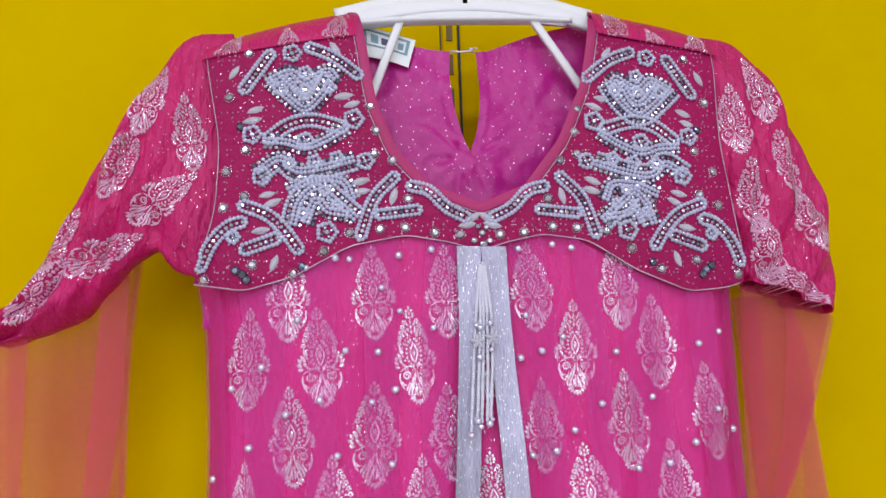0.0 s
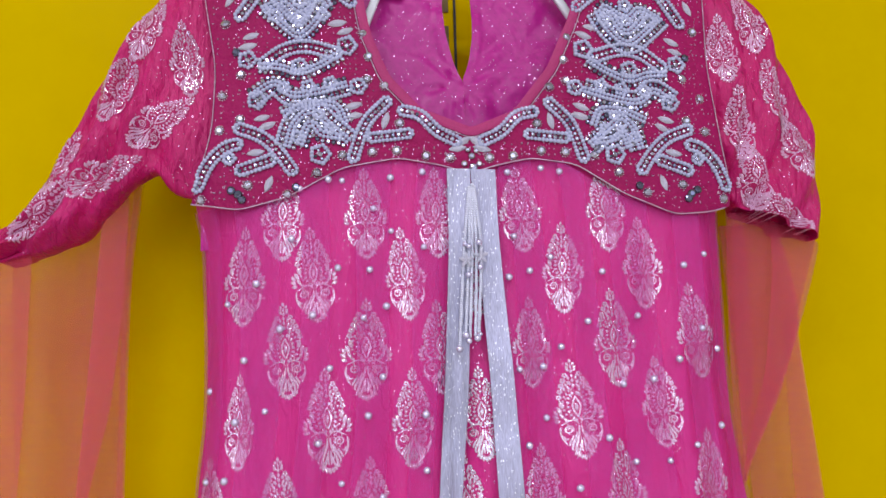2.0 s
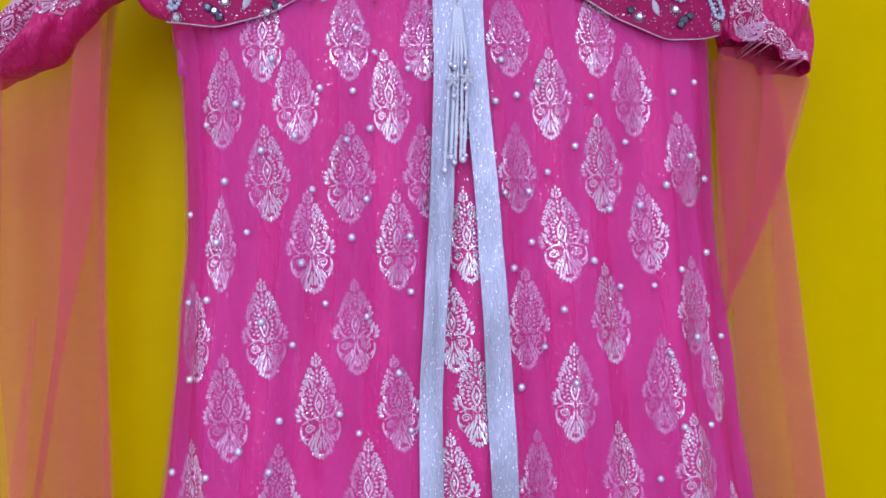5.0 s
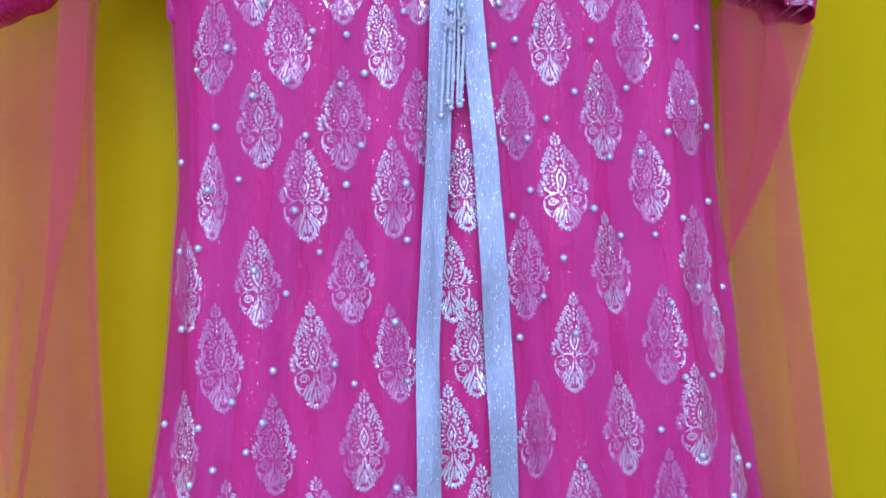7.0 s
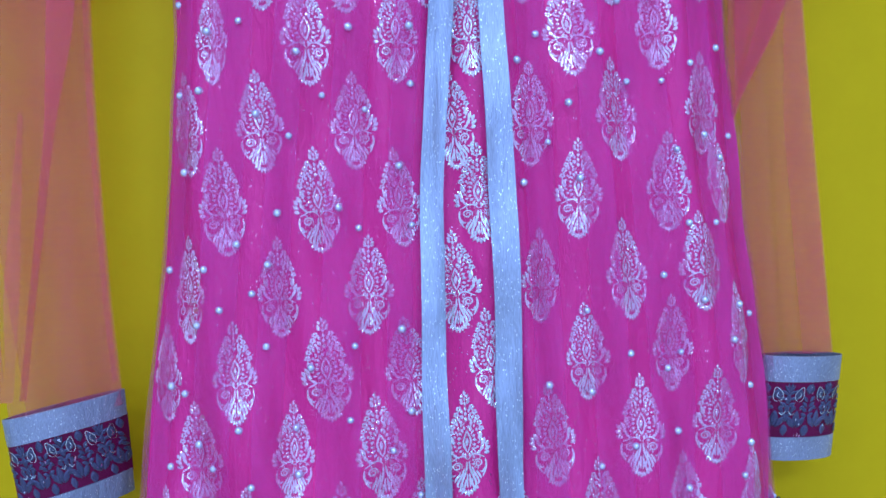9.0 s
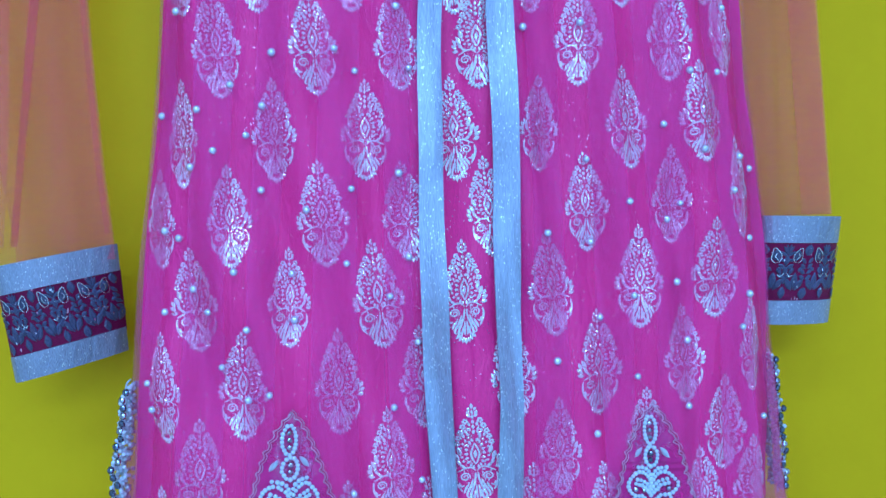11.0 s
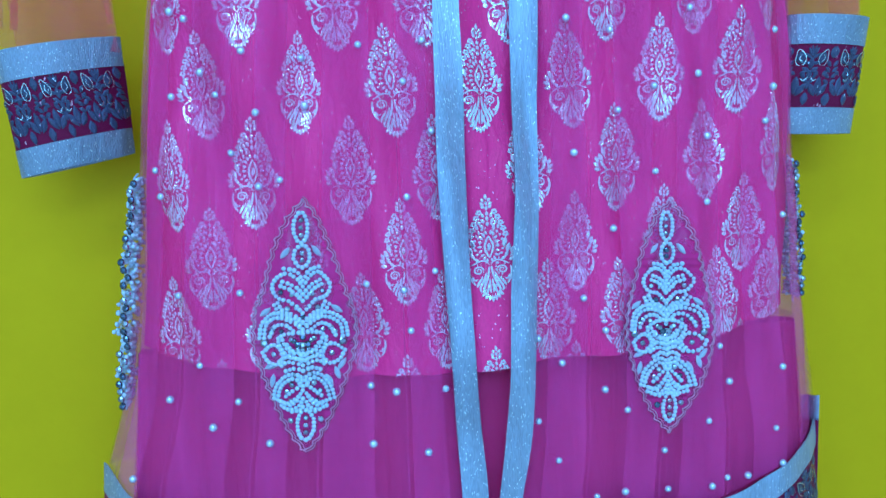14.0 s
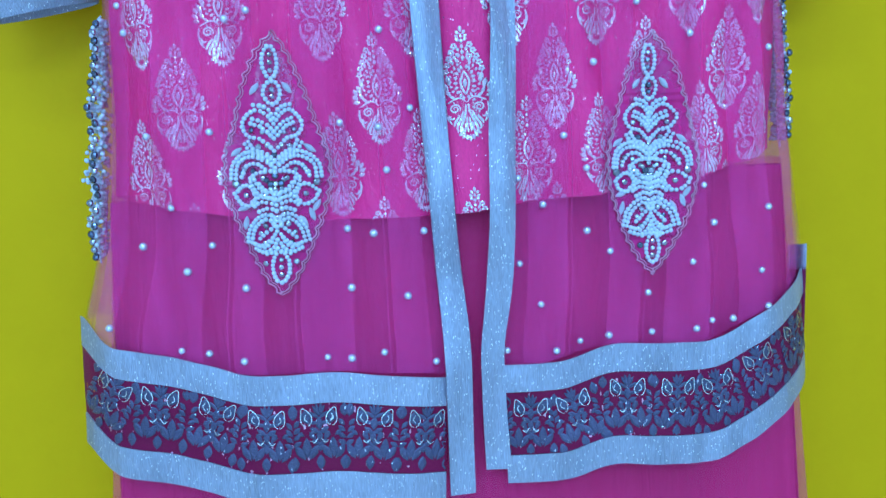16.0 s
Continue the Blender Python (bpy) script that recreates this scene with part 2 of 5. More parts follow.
def tube(name, path, radius, mat, parent, label="", sides=6):
    vs, fs = [], []
    path = np.array(path, float)
    for i, p in enumerate(path):
        d = path[min(i + 1, len(path) - 1)] - path[max(i - 1, 0)]
        d = d / (np.linalg.norm(d) + 1e-9)
        a = np.cross(d, (0, 1, 0)) if abs(d[1]) < 0.9 else np.cross(d, (1, 0, 0))
        a /= np.linalg.norm(a)
        b = np.cross(d, a)
        for s in range(sides):
            w = 2 * math.pi * s / sides
            vs.append(p + radius * (a * math.cos(w) + b * math.sin(w)))
    for i in range(len(path) - 1):
        for s in range(sides):
            fs.append((i * sides + s, i * sides + (s + 1) % sides, (i + 1) * sides + (s + 1) % sides, (i + 1) * sides + s))
    fs += [tuple(range(sides)), tuple(range((len(path) - 1) * sides, len(path) * sides))]
    return link(name, mesh_of(name, vs, fs), mat, parent, label)


def ball_template(div):
    bm = bmesh.new()
    bmesh.ops.create_icosphere(bm, subdivisions=div, radius=1)
    vs, fs = np.array([v.co[:] for v in bm.verts]), np.array([[v.index for v in f.verts] for f in bm.faces])
    bm.free()
    return vs, fs


BALL = ball_template(2)
SMALL_BALL = ball_template(1)


def beads(name, places, radius, mat, parent, label="", template=BALL, wobble=0.12):
    """Round beads at the places, in one mesh, a little uneven in size."""
    bv, bf = template
    vs, fs = [], []
    for i, p in enumerate(places):
        r = radius * (1 + random.uniform(-wobble, wobble))
        vs.append(bv * r * np.array((1, 0.9, 1)) + np.array(p))
        fs.append(bf + i * len(bv))
    ob = link(name, mesh_of(name, np.concatenate(vs), np.concatenate(fs).tolist()), mat, parent, label)
    return tagged(ob, kind="stuff" if len(places) > 1 else "")


class Surface:
    """Looks up a cloth's front face, to lay trimmings on it."""

    def __init__(self, *pieces):
        vs, fs = [], []
        for ob in pieces:
            k = len(vs)
            vs += [v.co[:] for v in ob.data.vertices]
            fs += [[k + i for i in p.vertices] for p in ob.data.polygons]
        self.tree = BVHTree.FromPolygons(vs, fs)

    def on(self, x, z, lift=0.0):
        hit, normal, _, _ = self.tree.ray_cast(Vector((x, -0.5, z)), Vector((0, 1, 0)))
        if hit is None:
            hit, normal, _, _ = self.tree.find_nearest(Vector((x, 0.0, z)))
        if normal.y > 0:
            normal = -normal
        return hit + normal * lift, normal

    def path(self, points, lift, step=0.001):
        return [self.on(x, z, lift)[0][:] for x, z in smooth_path(points, step)]

    def seat(self, x, z, lift, turn=0.0, size=1.0):
        """A pose on the cloth: local x across, local z up, local -y out of the cloth."""
        p, n = self.on(x, z, lift)
        n = Vector((n.x * 0.7, n.y, n.z * 0.7)).normalized()
        back = -n
        right = Vector((0, 0, 1)).cross(back).normalized() * -1
        up = right.cross(back) * 1
        if up.z < 0:
            up, right = -up, -right
        if right.x < 0:
            right = -right
        m = Matrix((right, back, up)).transposed().to_4x4()
        return Matrix.Translation(p) @ m @ pose(0, 0, 0, 0, turn, 0) @ Matrix.Scale(size, 4)


def laid(name, mesh, mat, parent, surf, x, z, lift, turn=0.0, sx=1.0, sz=1.0):
    """A flat motif draped on the cloth: each of its points follows the surface; what would hang over an edge is left off."""
    a, pts, good = radians(turn), [], []
    for v in mesh.vertices:
        px, pz = v.co.x * sx, v.co.z * sz
        qx, qz = x + px * math.cos(a) + pz * math.sin(a), z - px * math.sin(a) + pz * math.cos(a)
        hit = surf.tree.ray_cast(Vector((qx, -0.5, qz)), Vector((0, 1, 0)))
        good.append(hit[0] is not None)
        n = hit[1] if good[-1] else Vector((0, -1, 0))
        pts.append(((hit[0] if good[-1] else Vector((qx, 0.05, qz))) + (n if n.y < 0 else -n) * (lift - v.co.y)))
    faces = [tuple(p.vertices) for p in mesh.polygons if all(good[i] for i in p.vertices)]
    # threads cut off from the rest at an edge are caught up again by a hair-thin float
    root = list(range(len(pts)))

    def find(i):
        while root[i] != i:
            root[i] = root[root[i]]
            i = root[i]
        return i
    for f in faces:
        for i in f[1:]:
            root[find(i)] = find(f[0])
    first = {}
    for f in faces:
        first.setdefault(find(f[0]), f[0])
    heads = list(first.values())
    for i, j in zip(heads, heads[1:]):
        pts.append(pts[i] + Vector((0.00006, 0, 0.00006)))
        faces.append((i, j, len(pts) - 1))
    used = sorted({i for f in faces for i in f})
    new_index = {i: k for k, i in enumerate(used)}
    return link(name, mesh_of(name, [pts[i] for i in used], [[new_index[i] for i in f] for f in faces], smooth=False), mat, parent)


def put(name, mesh, mat, parent, m, label=""):
    ob = link(name, mesh, mat, parent, label)
    ob.matrix_basis = m
    return ob


# ---- the place: a yellow shop wall, and an unseen room added to bounce light ----
WALL_Y = 0.115
wall = box("wall_back", -2.5, 2.5, WALL_Y, WALL_Y + 0.1, 0.0, 2.7, YELLOW)
tagged(wall, "glossy bright yellow painted shop display wall", "wall", kind="structure")
for nm, b, mat, lab in (
        ("floor", (-2.6, 2.6, -4.2, 0.3, -0.05, 0.0), TILES, "unseen pale grey tiled floor, added to close the room"),
        ("ceiling", (-2.6, 2.6, -4.2, 0.3, 2.7, 2.75), PLASTER, "unseen white ceiling, added to bounce light"),
        ("wall_left", (-2.6, -2.5, -4.2, 0.3, 0, 2.7), PLASTER, "unseen plain white wall, added to bounce light"),
        ("wall_right", (2.5, 2.6, -4.2, 0.3, 0, 2.7), PLASTER, "unseen plain white wall, added to bounce light")):
    tagged(box(nm, *b, mat), lab, nm.split("_")[0], kind="structure")

# added unseen wall behind the camera, with a wide opening for the fill lamp
ring = [(-2.6, 0.0), (2.6, 0.0), (2.6, 2.7), (-2.6, 2.7)], [(-1.75, 0.35), (1.75, 0.35), (1.75, 2.35), (-1.75, 2.35)]
corners = [(x, y, z) for y in (-4.2, -4.3) for loop in ring for x, z in loop]
quads = [(a, (a + 1) % 4, 4 + (a + 1) % 4, 4 + a) for a in range(4)]
faces = quads + [tuple(8 + k for k in q[::-1]) for q in quads] + [(a, 8 + a, 8 + (a + 1) % 4, (a + 1) % 4) for a in range(4)] + [(4 + a, 4 + (a + 1) % 4, 12 + (a + 1) % 4, 12 + a) for a in range(4)]
tagged(link("wall_front", mesh_of("wall_front", corners, faces, smooth=False), PLASTER), "unseen white wall, added with an opening for the fill lamp", "wall", kind="structure")

# the slotted shelf upright let into the wall
upright = tagged(new("slotted_upright"), "yellow slotted shelf upright set in the wall", "shelf upright")
upright.location = (0.003, WALL_Y, 1.35)
box("face_plate", -0.009, 0.0045, WALL_Y - 0.003, WALL_Y - 0.0002, 1.3, 2.3, YELLOW, upright, 0.0008)
box("seam", 0.0052, 0.0072, WALL_Y - 0.0022, WALL_Y - 0.0002, 1.3, 2.3, BLACK, upright)
box("seam", -0.0115, -0.0105, WALL_Y - 0.0012, WALL_Y - 0.0002, 1.3, 2.3, BLACK, upright)
# each slot's dark opening is put in as a brown block on the plate
for i in range(9):
    z = 1.437 + i * 0.034
    box("slot", -0.0055, 0.0, WALL_Y - 0.0042, WALL_Y - 0.0031, z, z + 0.020, SLOT, upright)

# the hanger
hanger = tagged(new("clothes_hanger"), "white plastic clothes hanger holding the dress", "hanger")
hanger.location = (0.0, 0.02, 1.55)


def rod(name, points, wide, deep, parent, label=""):
    """A moulded bar with a rounded rectangular section along points in the hanger's plane."""
    path = smooth_path(points, 0.004)
    vs, fs, ring = [], [], 8
    for i, p in enumerate(path):
        d = path[min(i + 1, len(path) - 1)] - path[max(i - 1, 0)]
        d /= np.linalg.norm(d)
        nx, nz = -d[1], d[0]
        for s in range(ring):
            w = 2 * math.pi * (s + 0.5) / ring
            a = math.copysign(abs(math.cos(w)) ** 0.5, math.cos(w)) * wide / 2
            b = math.copysign(abs(math.sin(w)) ** 0.5, math.sin(w)) * deep / 2
            vs.append((p[0] + nx * a, 0.022 + b, p[1] + nz * a))
    for i in range(len(path) - 1):
        fs += [(i * ring + s, i * ring + (s + 1) % ring, (i + 1) * ring + (s + 1) % ring, (i + 1) * ring + s) for s in range(ring)]
    fs += [tuple(range(ring)), tuple(range(len(vs) - ring, len(vs)))]
    return link(name, mesh_of(name, vs, fs), PLASTIC, parent, label)


rod("arm", [(-0.19, 1.508), (-0.12, 1.535), (-0.06, 1.553), (0.0, 1.560), (0.06, 1.556), (0.12, 1.540), (0.195, 1.512)], 0.013, 0.006, hanger)
rod("rail", [(-0.088, 1.5405), (-0.05, 1.5445), (0.0, 1.5465), (0.05, 1.5475), (0.088, 1.5465)], 0.0045, 0.012, hanger)
rod("web", [(-0.084, 1.5455), (-0.04, 1.5515), (0.0, 1.5535), (0.04, 1.5525), (0.084, 1.549)], 0.013, 0.0035, hanger)
rod("crown", [(-0.105, 1.5470), (-0.05, 1.5620), (0.0, 1.5690), (0.05, 1.5650), (0.105, 1.5500)], 0.014, 0.005, hanger)
rod("strut", [(-0.052, 1.548), (-0.074, 1.488), (-0.084, 1.46)], 0.0068, 0.005, hanger)
rod("strut", [(0.054, 1.551), (0.087, 1.498), (0.10, 1.476)], 0.0068, 0.005, hanger)
rod("hook", [(0.0, 1.56), (0.0, 1.62), (0.022, 1.645), (0.012, 1.675), (-0.012, 1.675)], 0.006, 0.006, hanger)
peg = tagged(tube("wall_peg", [(0.0, -0.005, 1.667), (0.0, 0.06, 1.665), (0.0, WALL_Y, 1.665)], 0.004, STEEL, None), "steel wall peg holding the hanger", "peg")

# ---- the dress ----
dress = tagged(new("dress"), "pink brocade dress with beaded yoke and sheer net overlay", "dress")
dress.location = (0.0, 0.03, 0.49)

side_l = along([(1.36, -0.214), (1.333, -0.213), (1.31, -0.205), (1.24, -0.201), (1.17, -0.199), (1.13, -0.2028), (1.08, -0.206), (1.0, -0.2145),
                (0.915, -0.2252), (0.835, -0.2335), (0.72, -0.2475), (0.675, -0.253), (0.64, -0.264), (0.62, -0.2715), (0.5, -0.2735)])
side_r = along([(1.36, 0.214), (1.338, 0.213), (1.32, 0.211), (1.25, 0.2095), (1.165, 0.2095), (1.12, 0.213), (1.07, 0.217), (0.95, 0.229),
                (0.93, 0.2325), (0.85, 0.236), (0.74, 0.245), (0.66, 0.2555), (0.645, 0.259), (0.61, 0.260), (0.5, 0.260)])


def fold_at(x, z):
    """Soft vertical drape shared by the lining and the net over it."""
    hang = min(1.0, max(0.0, (1.35 - z) / 0.22)) * min(1.0, max(0.0, (z - 0.58) / 0.10))
    crease = 0.0022 * math.sin(38 * x + 26 * z + 2.2 * math.sin(9 * z + 11 * x)) + 0.0014 * math.sin(61 * z - 47 * x + 1.7 * math.sin(17 * x))
    return hang * (crease + 0.0042 * math.sin(x * 92 + 3 * math.sin(z * 7)) + 0.0016 * math.sin(x * 205 + 9 * z))


def bulge(u, edge=0.036, power=9):
    return edge * min(1.0, abs(u)) ** power


lining_hem = along([(-0.25, 0.716), (-0.195, 0.706), (-0.102, 0.689), (0.004, 0.688), (0.056, 0.694), (0.139, 0.698), (0.215, 0.715), (0.25, 0.73)])


def lining_at(u, v):
    """u from 0 to 1 goes across the front, v down."""
    s = 2 * u - 1
    x0 = 0.5 * (side_l(0.9) + side_r(0.9)) + s * 0.22
    z = 1.365 + v * (lining_hem(x0) - 1.365)
    a, b = side_l(z) + 0.003 + 0.006 * max(0, 0.95 - z) / 0.25, side_r(z) - 0.003 - 0.02 * max(0, 0.85 - z) / 0.16
    x = a + u * (b - a)
    fold = fold_at(x, z) + 0.0012 * math.sin(z * 60 + x * 40) * max(0, 1 - 5 * v)
    return x, 0.007 + bulge(s) + fold, z


lining = cloth("lining", lining_at, 120, 90, SATIN, dress, "bright pink brocade lining woven with silver drops")
cloth("back_panel", lambda u, v: (lining_at(u, v)[0], 0.072 - 0.022 * abs(2 * u - 1) ** 6, lining_at(u, v)[2]), 40, 30, SATIN, dress)
LIN = Surface(lining)

# the yoke, with its scooped neck and scalloped lower edge
neck = along([(-0.099, 1.56), (-0.091, 1.555), (-0.085, 1.531), (-0.076, 1.466), (-0.060, 1.426), (-0.035, 1.399), (0.003, 1.384), (0.038, 1.399),
              (0.066, 1.435), (0.087, 1.482), (0.098, 1.54), (0.104, 1.56)], 0.003)
yoke_low = along([(-0.216, 1.331), (-0.205, 1.328), (-0.170, 1.322), (-0.135, 1.332), (-0.094, 1.354), (-0.053, 1.362), (-0.02, 1.356), (0.001, 1.349), (0.022, 1.356),
                  (0.049, 1.362), (0.083, 1.357), (0.120, 1.333), (0.159, 1.317), (0.190, 1.320), (0.216, 1.328)], 0.006)
shoulder = along([(-0.26, 1.510), (-0.225, 1.5190), (-0.085, 1.553), (0.0, 1.57), (0.091, 1.558), (0.232, 1.528), (0.26, 1.518)], 0.01)
arm_l = along([(1.60, -0.215), (1.52, -0.206), (1.503, -0.203), (1.434, -0.191), (1.382, -0.193), (1.345, -0.203), (1.32, -0.208)])
arm_r = along([(1.60, 0.205), (1.512, 0.199), (1.436, 0.198), (1.367, 0.205), (1.34, 0.210), (1.31, 0.203)])


def yoke_depth(x, z):
    over = max(0.0, (z - shoulder(x) + 0.05) / 0.05)
    return -0.001 + 0.024 * over ** 3 + bulge(x / 0.214, 0.012, 8) + 0.0008 * math.sin(x * 60 + z * 45) + 0.0016 * math.exp(-max(0.0, z - yoke_low(x)) / 0.012)


def yoke_top(x):
    return min(shoulder(x), neck(x) if -0.095 < x < 0.101 else 9)


def yoke_half(sign):
    def f(u, v):
        # columns run from the arm edge to the middle; near the neck they crowd together
        t = 1 - (1 - u) ** 1.0
        x = (-0.2145 + t * 0.217) if sign < 0 else (0.2165 - t * 0.2145)
        for _ in range(3):
            z = yoke_low(x) + v * (yoke_top(x) - yoke_low(x))
            edge = arm_l(z) if sign < 0 else arm_r(z)
            x = edge + t * (0.0022 - edge)
        return x, yoke_depth(x, z), z
    return f


yoke = link("yoke", mesh_of("yoke", *sheet(yoke_half(-1), 150, 50)), YOKE, dress, "raspberry yoke crusted with white beads and crystals")
vs, fs = sheet(yoke_half(1), 150, 50)
bm = bmesh.new()
bm.from_mesh(yoke.data)
more = [bm.verts.new(v) for v in vs]
for f in fs:
    bm.faces.new([more[i] for i in f])
bmesh.ops.remove_doubles(bm, verts=bm.verts[:], dist=0.0004)
bmesh.ops.recalc_face_normals(bm, faces=bm.faces[:])
bm.to_mesh(yoke.data)
bm.free()
yoke.data.shade_smooth()
YK = Surface(yoke)

# brocade shoulder caps between neck and arm, and the inside of the back seen through the neck
back_neck = along([(-0.23, 1.52), (-0.085, 1.545), (-0.05, 1.532), (-0.012, 1.524), (0.012, 1.524), (0.05, 1.540), (0.09, 1.552), (0.23, 1.526)], 0.008)
key_l = along([(1.30, 0.0040), (1.434, 0.0030), (1.440, 0.0), (1.455, -0.0055), (1.48, -0.0115), (1.50, -0.0135), (1.53, -0.0125), (1.6, -0.0125)], 0.004)
key_r = along([(1.30, 0.0008), (1.437, 0.0012), (1.455, 0.008), (1.48, 0.0115), (1.50, 0.0115), (1.53, 0.009), (1.6, 0.009)], 0.006)


def back_half(sign):
    def f(u, v):
        x = sign * (0.2 * u + 0.006)
        z = 1.30 + v * (back_neck(x) - 1.30)
        edge = key_l(z) if sign < 0 else key_r(z)
        x = edge + u * (sign * 0.205 - edge)
        # gathers that spread from the foot of the keyhole, and a turned hem along its edge and the neck
        away, turn = math.hypot(x, z - 1.434), math.atan2(z - 1.434, x)
        pucker = 0.0030 * math.exp(-((away - 0.018) / 0.022) ** 2) * noise.noise((4.2 * math.cos(turn), 4.2 * math.sin(turn), 40 * away)) + 0.0045 * noise.noise((x * 30, 1.7, z * 24)) + 0.0016 * noise.noise((x * 85, 6.1, z * 70))
        hem = 0.0012 if abs(x - edge) < 0.007 and z > 1.437 else 0.0
        return x, 0.034 + 0.006 * u + pucker - hem + (0.0009 if sign > 0 else 0.0), z
    return f


for sign in (-1, 1):
    cloth("inner_back", back_half(sign), 90, 80, INSIDE, dress, "shiny magenta inside of the back with keyhole slit")


def edge_path(f, a, b, lift, n=160):
    return [(x, yoke_depth(x, f(x)) - lift, f(x)) for x in np.linspace(a, b, n)]


def binding_at(u, v):
    x = -0.0905 + u * 0.189
    d = 0.002
    dz, dx = neck(x + d) - neck(x - d), 2 * d
    n = math.hypot(dx, dz)
    w = -0.0012 + v * 0.0068
    px, pz = x + w * dz / n, neck(x) - w * dx / n
    pz = min(pz, shoulder(px))
    return px, yoke_depth(x, pz) - 0.0010 + 0.0007 * (2 * v - 1) ** 2, pz


cloth("neck_binding", binding_at, 200, 4, BINDING, dress, "smooth pink neck binding")


def offset_neck(w, n=150):
    return [binding_at(u, (w + 0.0012) / 0.0068) for u in np.linspace(0, 1, n)]


tube("piping", [(x, y - 0.001, z) for x, y, z in offset_neck(0.0068)], 0.00045, ZARI, yoke, "pinkish silver cord")
tube("piping", edge_path(yoke_low, -0.206, 0.203, 0.0012), 0.00055, ZARI, yoke, "pinkish silver cord")
tube("piping", [(arm_l(z) + 0.001, yoke_depth(arm_l(z), z) - 0.001, z) for z in np.linspace(1.335, 1.505, 60)], 0.00045, ZARI, yoke)
tube("piping", [(arm_r(z) - 0.001, yoke_depth(arm_r(z), z) - 0.001, z) for z in np.linspace(1.335, 1.512, 60)], 0.00045, ZARI, yoke)

# plain brocade caps over the shoulders, above the beaded part
caps = []
for x0, x1, za, zb in ((-0.206, -0.0885, 1.503, 1.520), (0.203, 0.1015, 1.511, 1.525)):
    def cap(u, v):
        x = x0 + u * (x1 - x0)
        z = za + u * (zb - za) + v * (shoulder(x) + 0.001 - za - u * (zb - za))
        return x, yoke_depth(x, z) - 0.0018 - 0.0006 * math.sin(v * 3.1), z
    caps.append(cloth("shoulder_cap", cap, 30, 8, SLEEVE, dress, "pink brocade shoulder with broken silver drops"))

# ---- sleeves ----


def sleeve(tops, lows, depth, y0, name, label):
    t, b = smooth_path(tops, 0.003), smooth_path(lows, 0.003)

    def at(line, s):
        k = s * (len(line) - 1)
        i = min(int(k), len(line) - 2)
        return line[i] + (line[i + 1] - line[i]) * (k - i)

    def f(u, v):
        a, c = at(t, v), at(b, v)
        w = 2 * math.pi * u
        k = math.copysign(abs(math.cos(w)) ** 0.8, math.cos(w))
        mid, half = (a + c) / 2, (a - c) / 2
        crease = 0.0034 * math.sin(19 * v + 5 * k) + 0.0040 * math.sin(10 * v - 7 * k) + 0.0022 * math.sin(34 * v + 11 * k + 2)
        yy = -math.copysign(abs(math.sin(w)) ** 0.7, math.sin(w)) * depth
        swell = 0.35 + 0.65 * min(1.0, v / 0.3) ** 0.7
        return mid[0] + half[0] * k, y0 + yy * swell + crease * min(1.0, v * 4) + 0.012 * v, mid[1] + half[1] * k
    return cloth(name, f, 64, 40, SLEEVE, dress, label, closed=True)


sleeve_l = sleeve([(-0.185, 1.531), (-0.226, 1.521), (-0.272, 1.441), (-0.321, 1.340), (-0.350, 1.312), (-0.372, 1.300)],
                  [(-0.195, 1.335), (-0.222, 1.342), (-0.240, 1.358), (-0.273, 1.325), (-0.303, 1.303), (-0.345, 1.290)], 0.020, 0.024,
                  "sleeve", "pink brocade upper sleeve with silver drops")
sleeve_r = sleeve([(0.180, 1.536), (0.236, 1.523), (0.267, 1.453), (0.292, 1.385), (0.2935, 1.334), (0.286, 1.302)],
                  [(0.185, 1.40), (0.195, 1.39), (0.206, 1.372), (0.211, 1.348), (0.214, 1.336), (0.220, 1.329)], 0.020, 0.022,
                  "sleeve", "pink brocade upper sleeve with silver drops")
SLV = Surface(sleeve_l, sleeve_r)

net_l_r = along([(1.37, -0.255), (1.30, -0.2615), (1.26, -0.2625), (1.13, -0.2605), (1.05, -0.2570), (0.98, -0.2530), (0.92, -0.2475)])
net_l_l = along([(1.37, -0.330), (1.30, -0.352), (1.1, -0.335), (1.0, -0.324), (0.92, -0.313)])
net_r_r = along([(1.33, 0.296), (1.304, 0.294), (1.27, 0.281), (1.236, 0.2685), (1.11, 0.2755), (0.93, 0.2865)], 0.008)
net_r_m = along([(1.33, 0.262), (1.2, 0.255), (1.11, 0.252), (0.93, 0.262)])


def drape(left, right, top, low, y_left, y_right, amp, phase):
    def f(u, v):
        x_top = left(1.31) + u * (right(1.31) - left(1.31))
        start = min(top, 1.306 + max(0.0, x_top + 0.34) * 0.75) if x_top < 0 else top
        z = start + v * (low - start)
        a, b = left(z), right(z)
        y = y_left + (y_right - y_left) * u
        return a + u * (b - a), y + amp * math.sin(u * 13 + phase + 2 * v) * math.sin(math.pi * u), z
    return f


net_sleeve_l = cloth("net_sleeve", drape(net_l_l, net_l_r, 1.375, 0.914, 0.030, 0.060, 0.004, 0), 40, 50, SLEEVE_NET, dress, "sheer pink net lower sleeve", 0)
cloth("net_layer", drape(net_l_l, net_l_r, 1.372, 0.914, 0.058, 0.064, 0.003, 2), 40, 50, SLEEVE_NET, net_sleeve_l, "", 0)
fold_a = along([(1.36, -0.2755), (1.26, -0.2785), (1.11, -0.2845), (0.98, -0.2995), (0.90, -0.309)])
fold_b = along([(1.36, -0.2585), (1.26, -0.2590), (1.18, -0.265), (1.11, -0.2795), (0.98, -0.2965), (0.90, -0.306)])
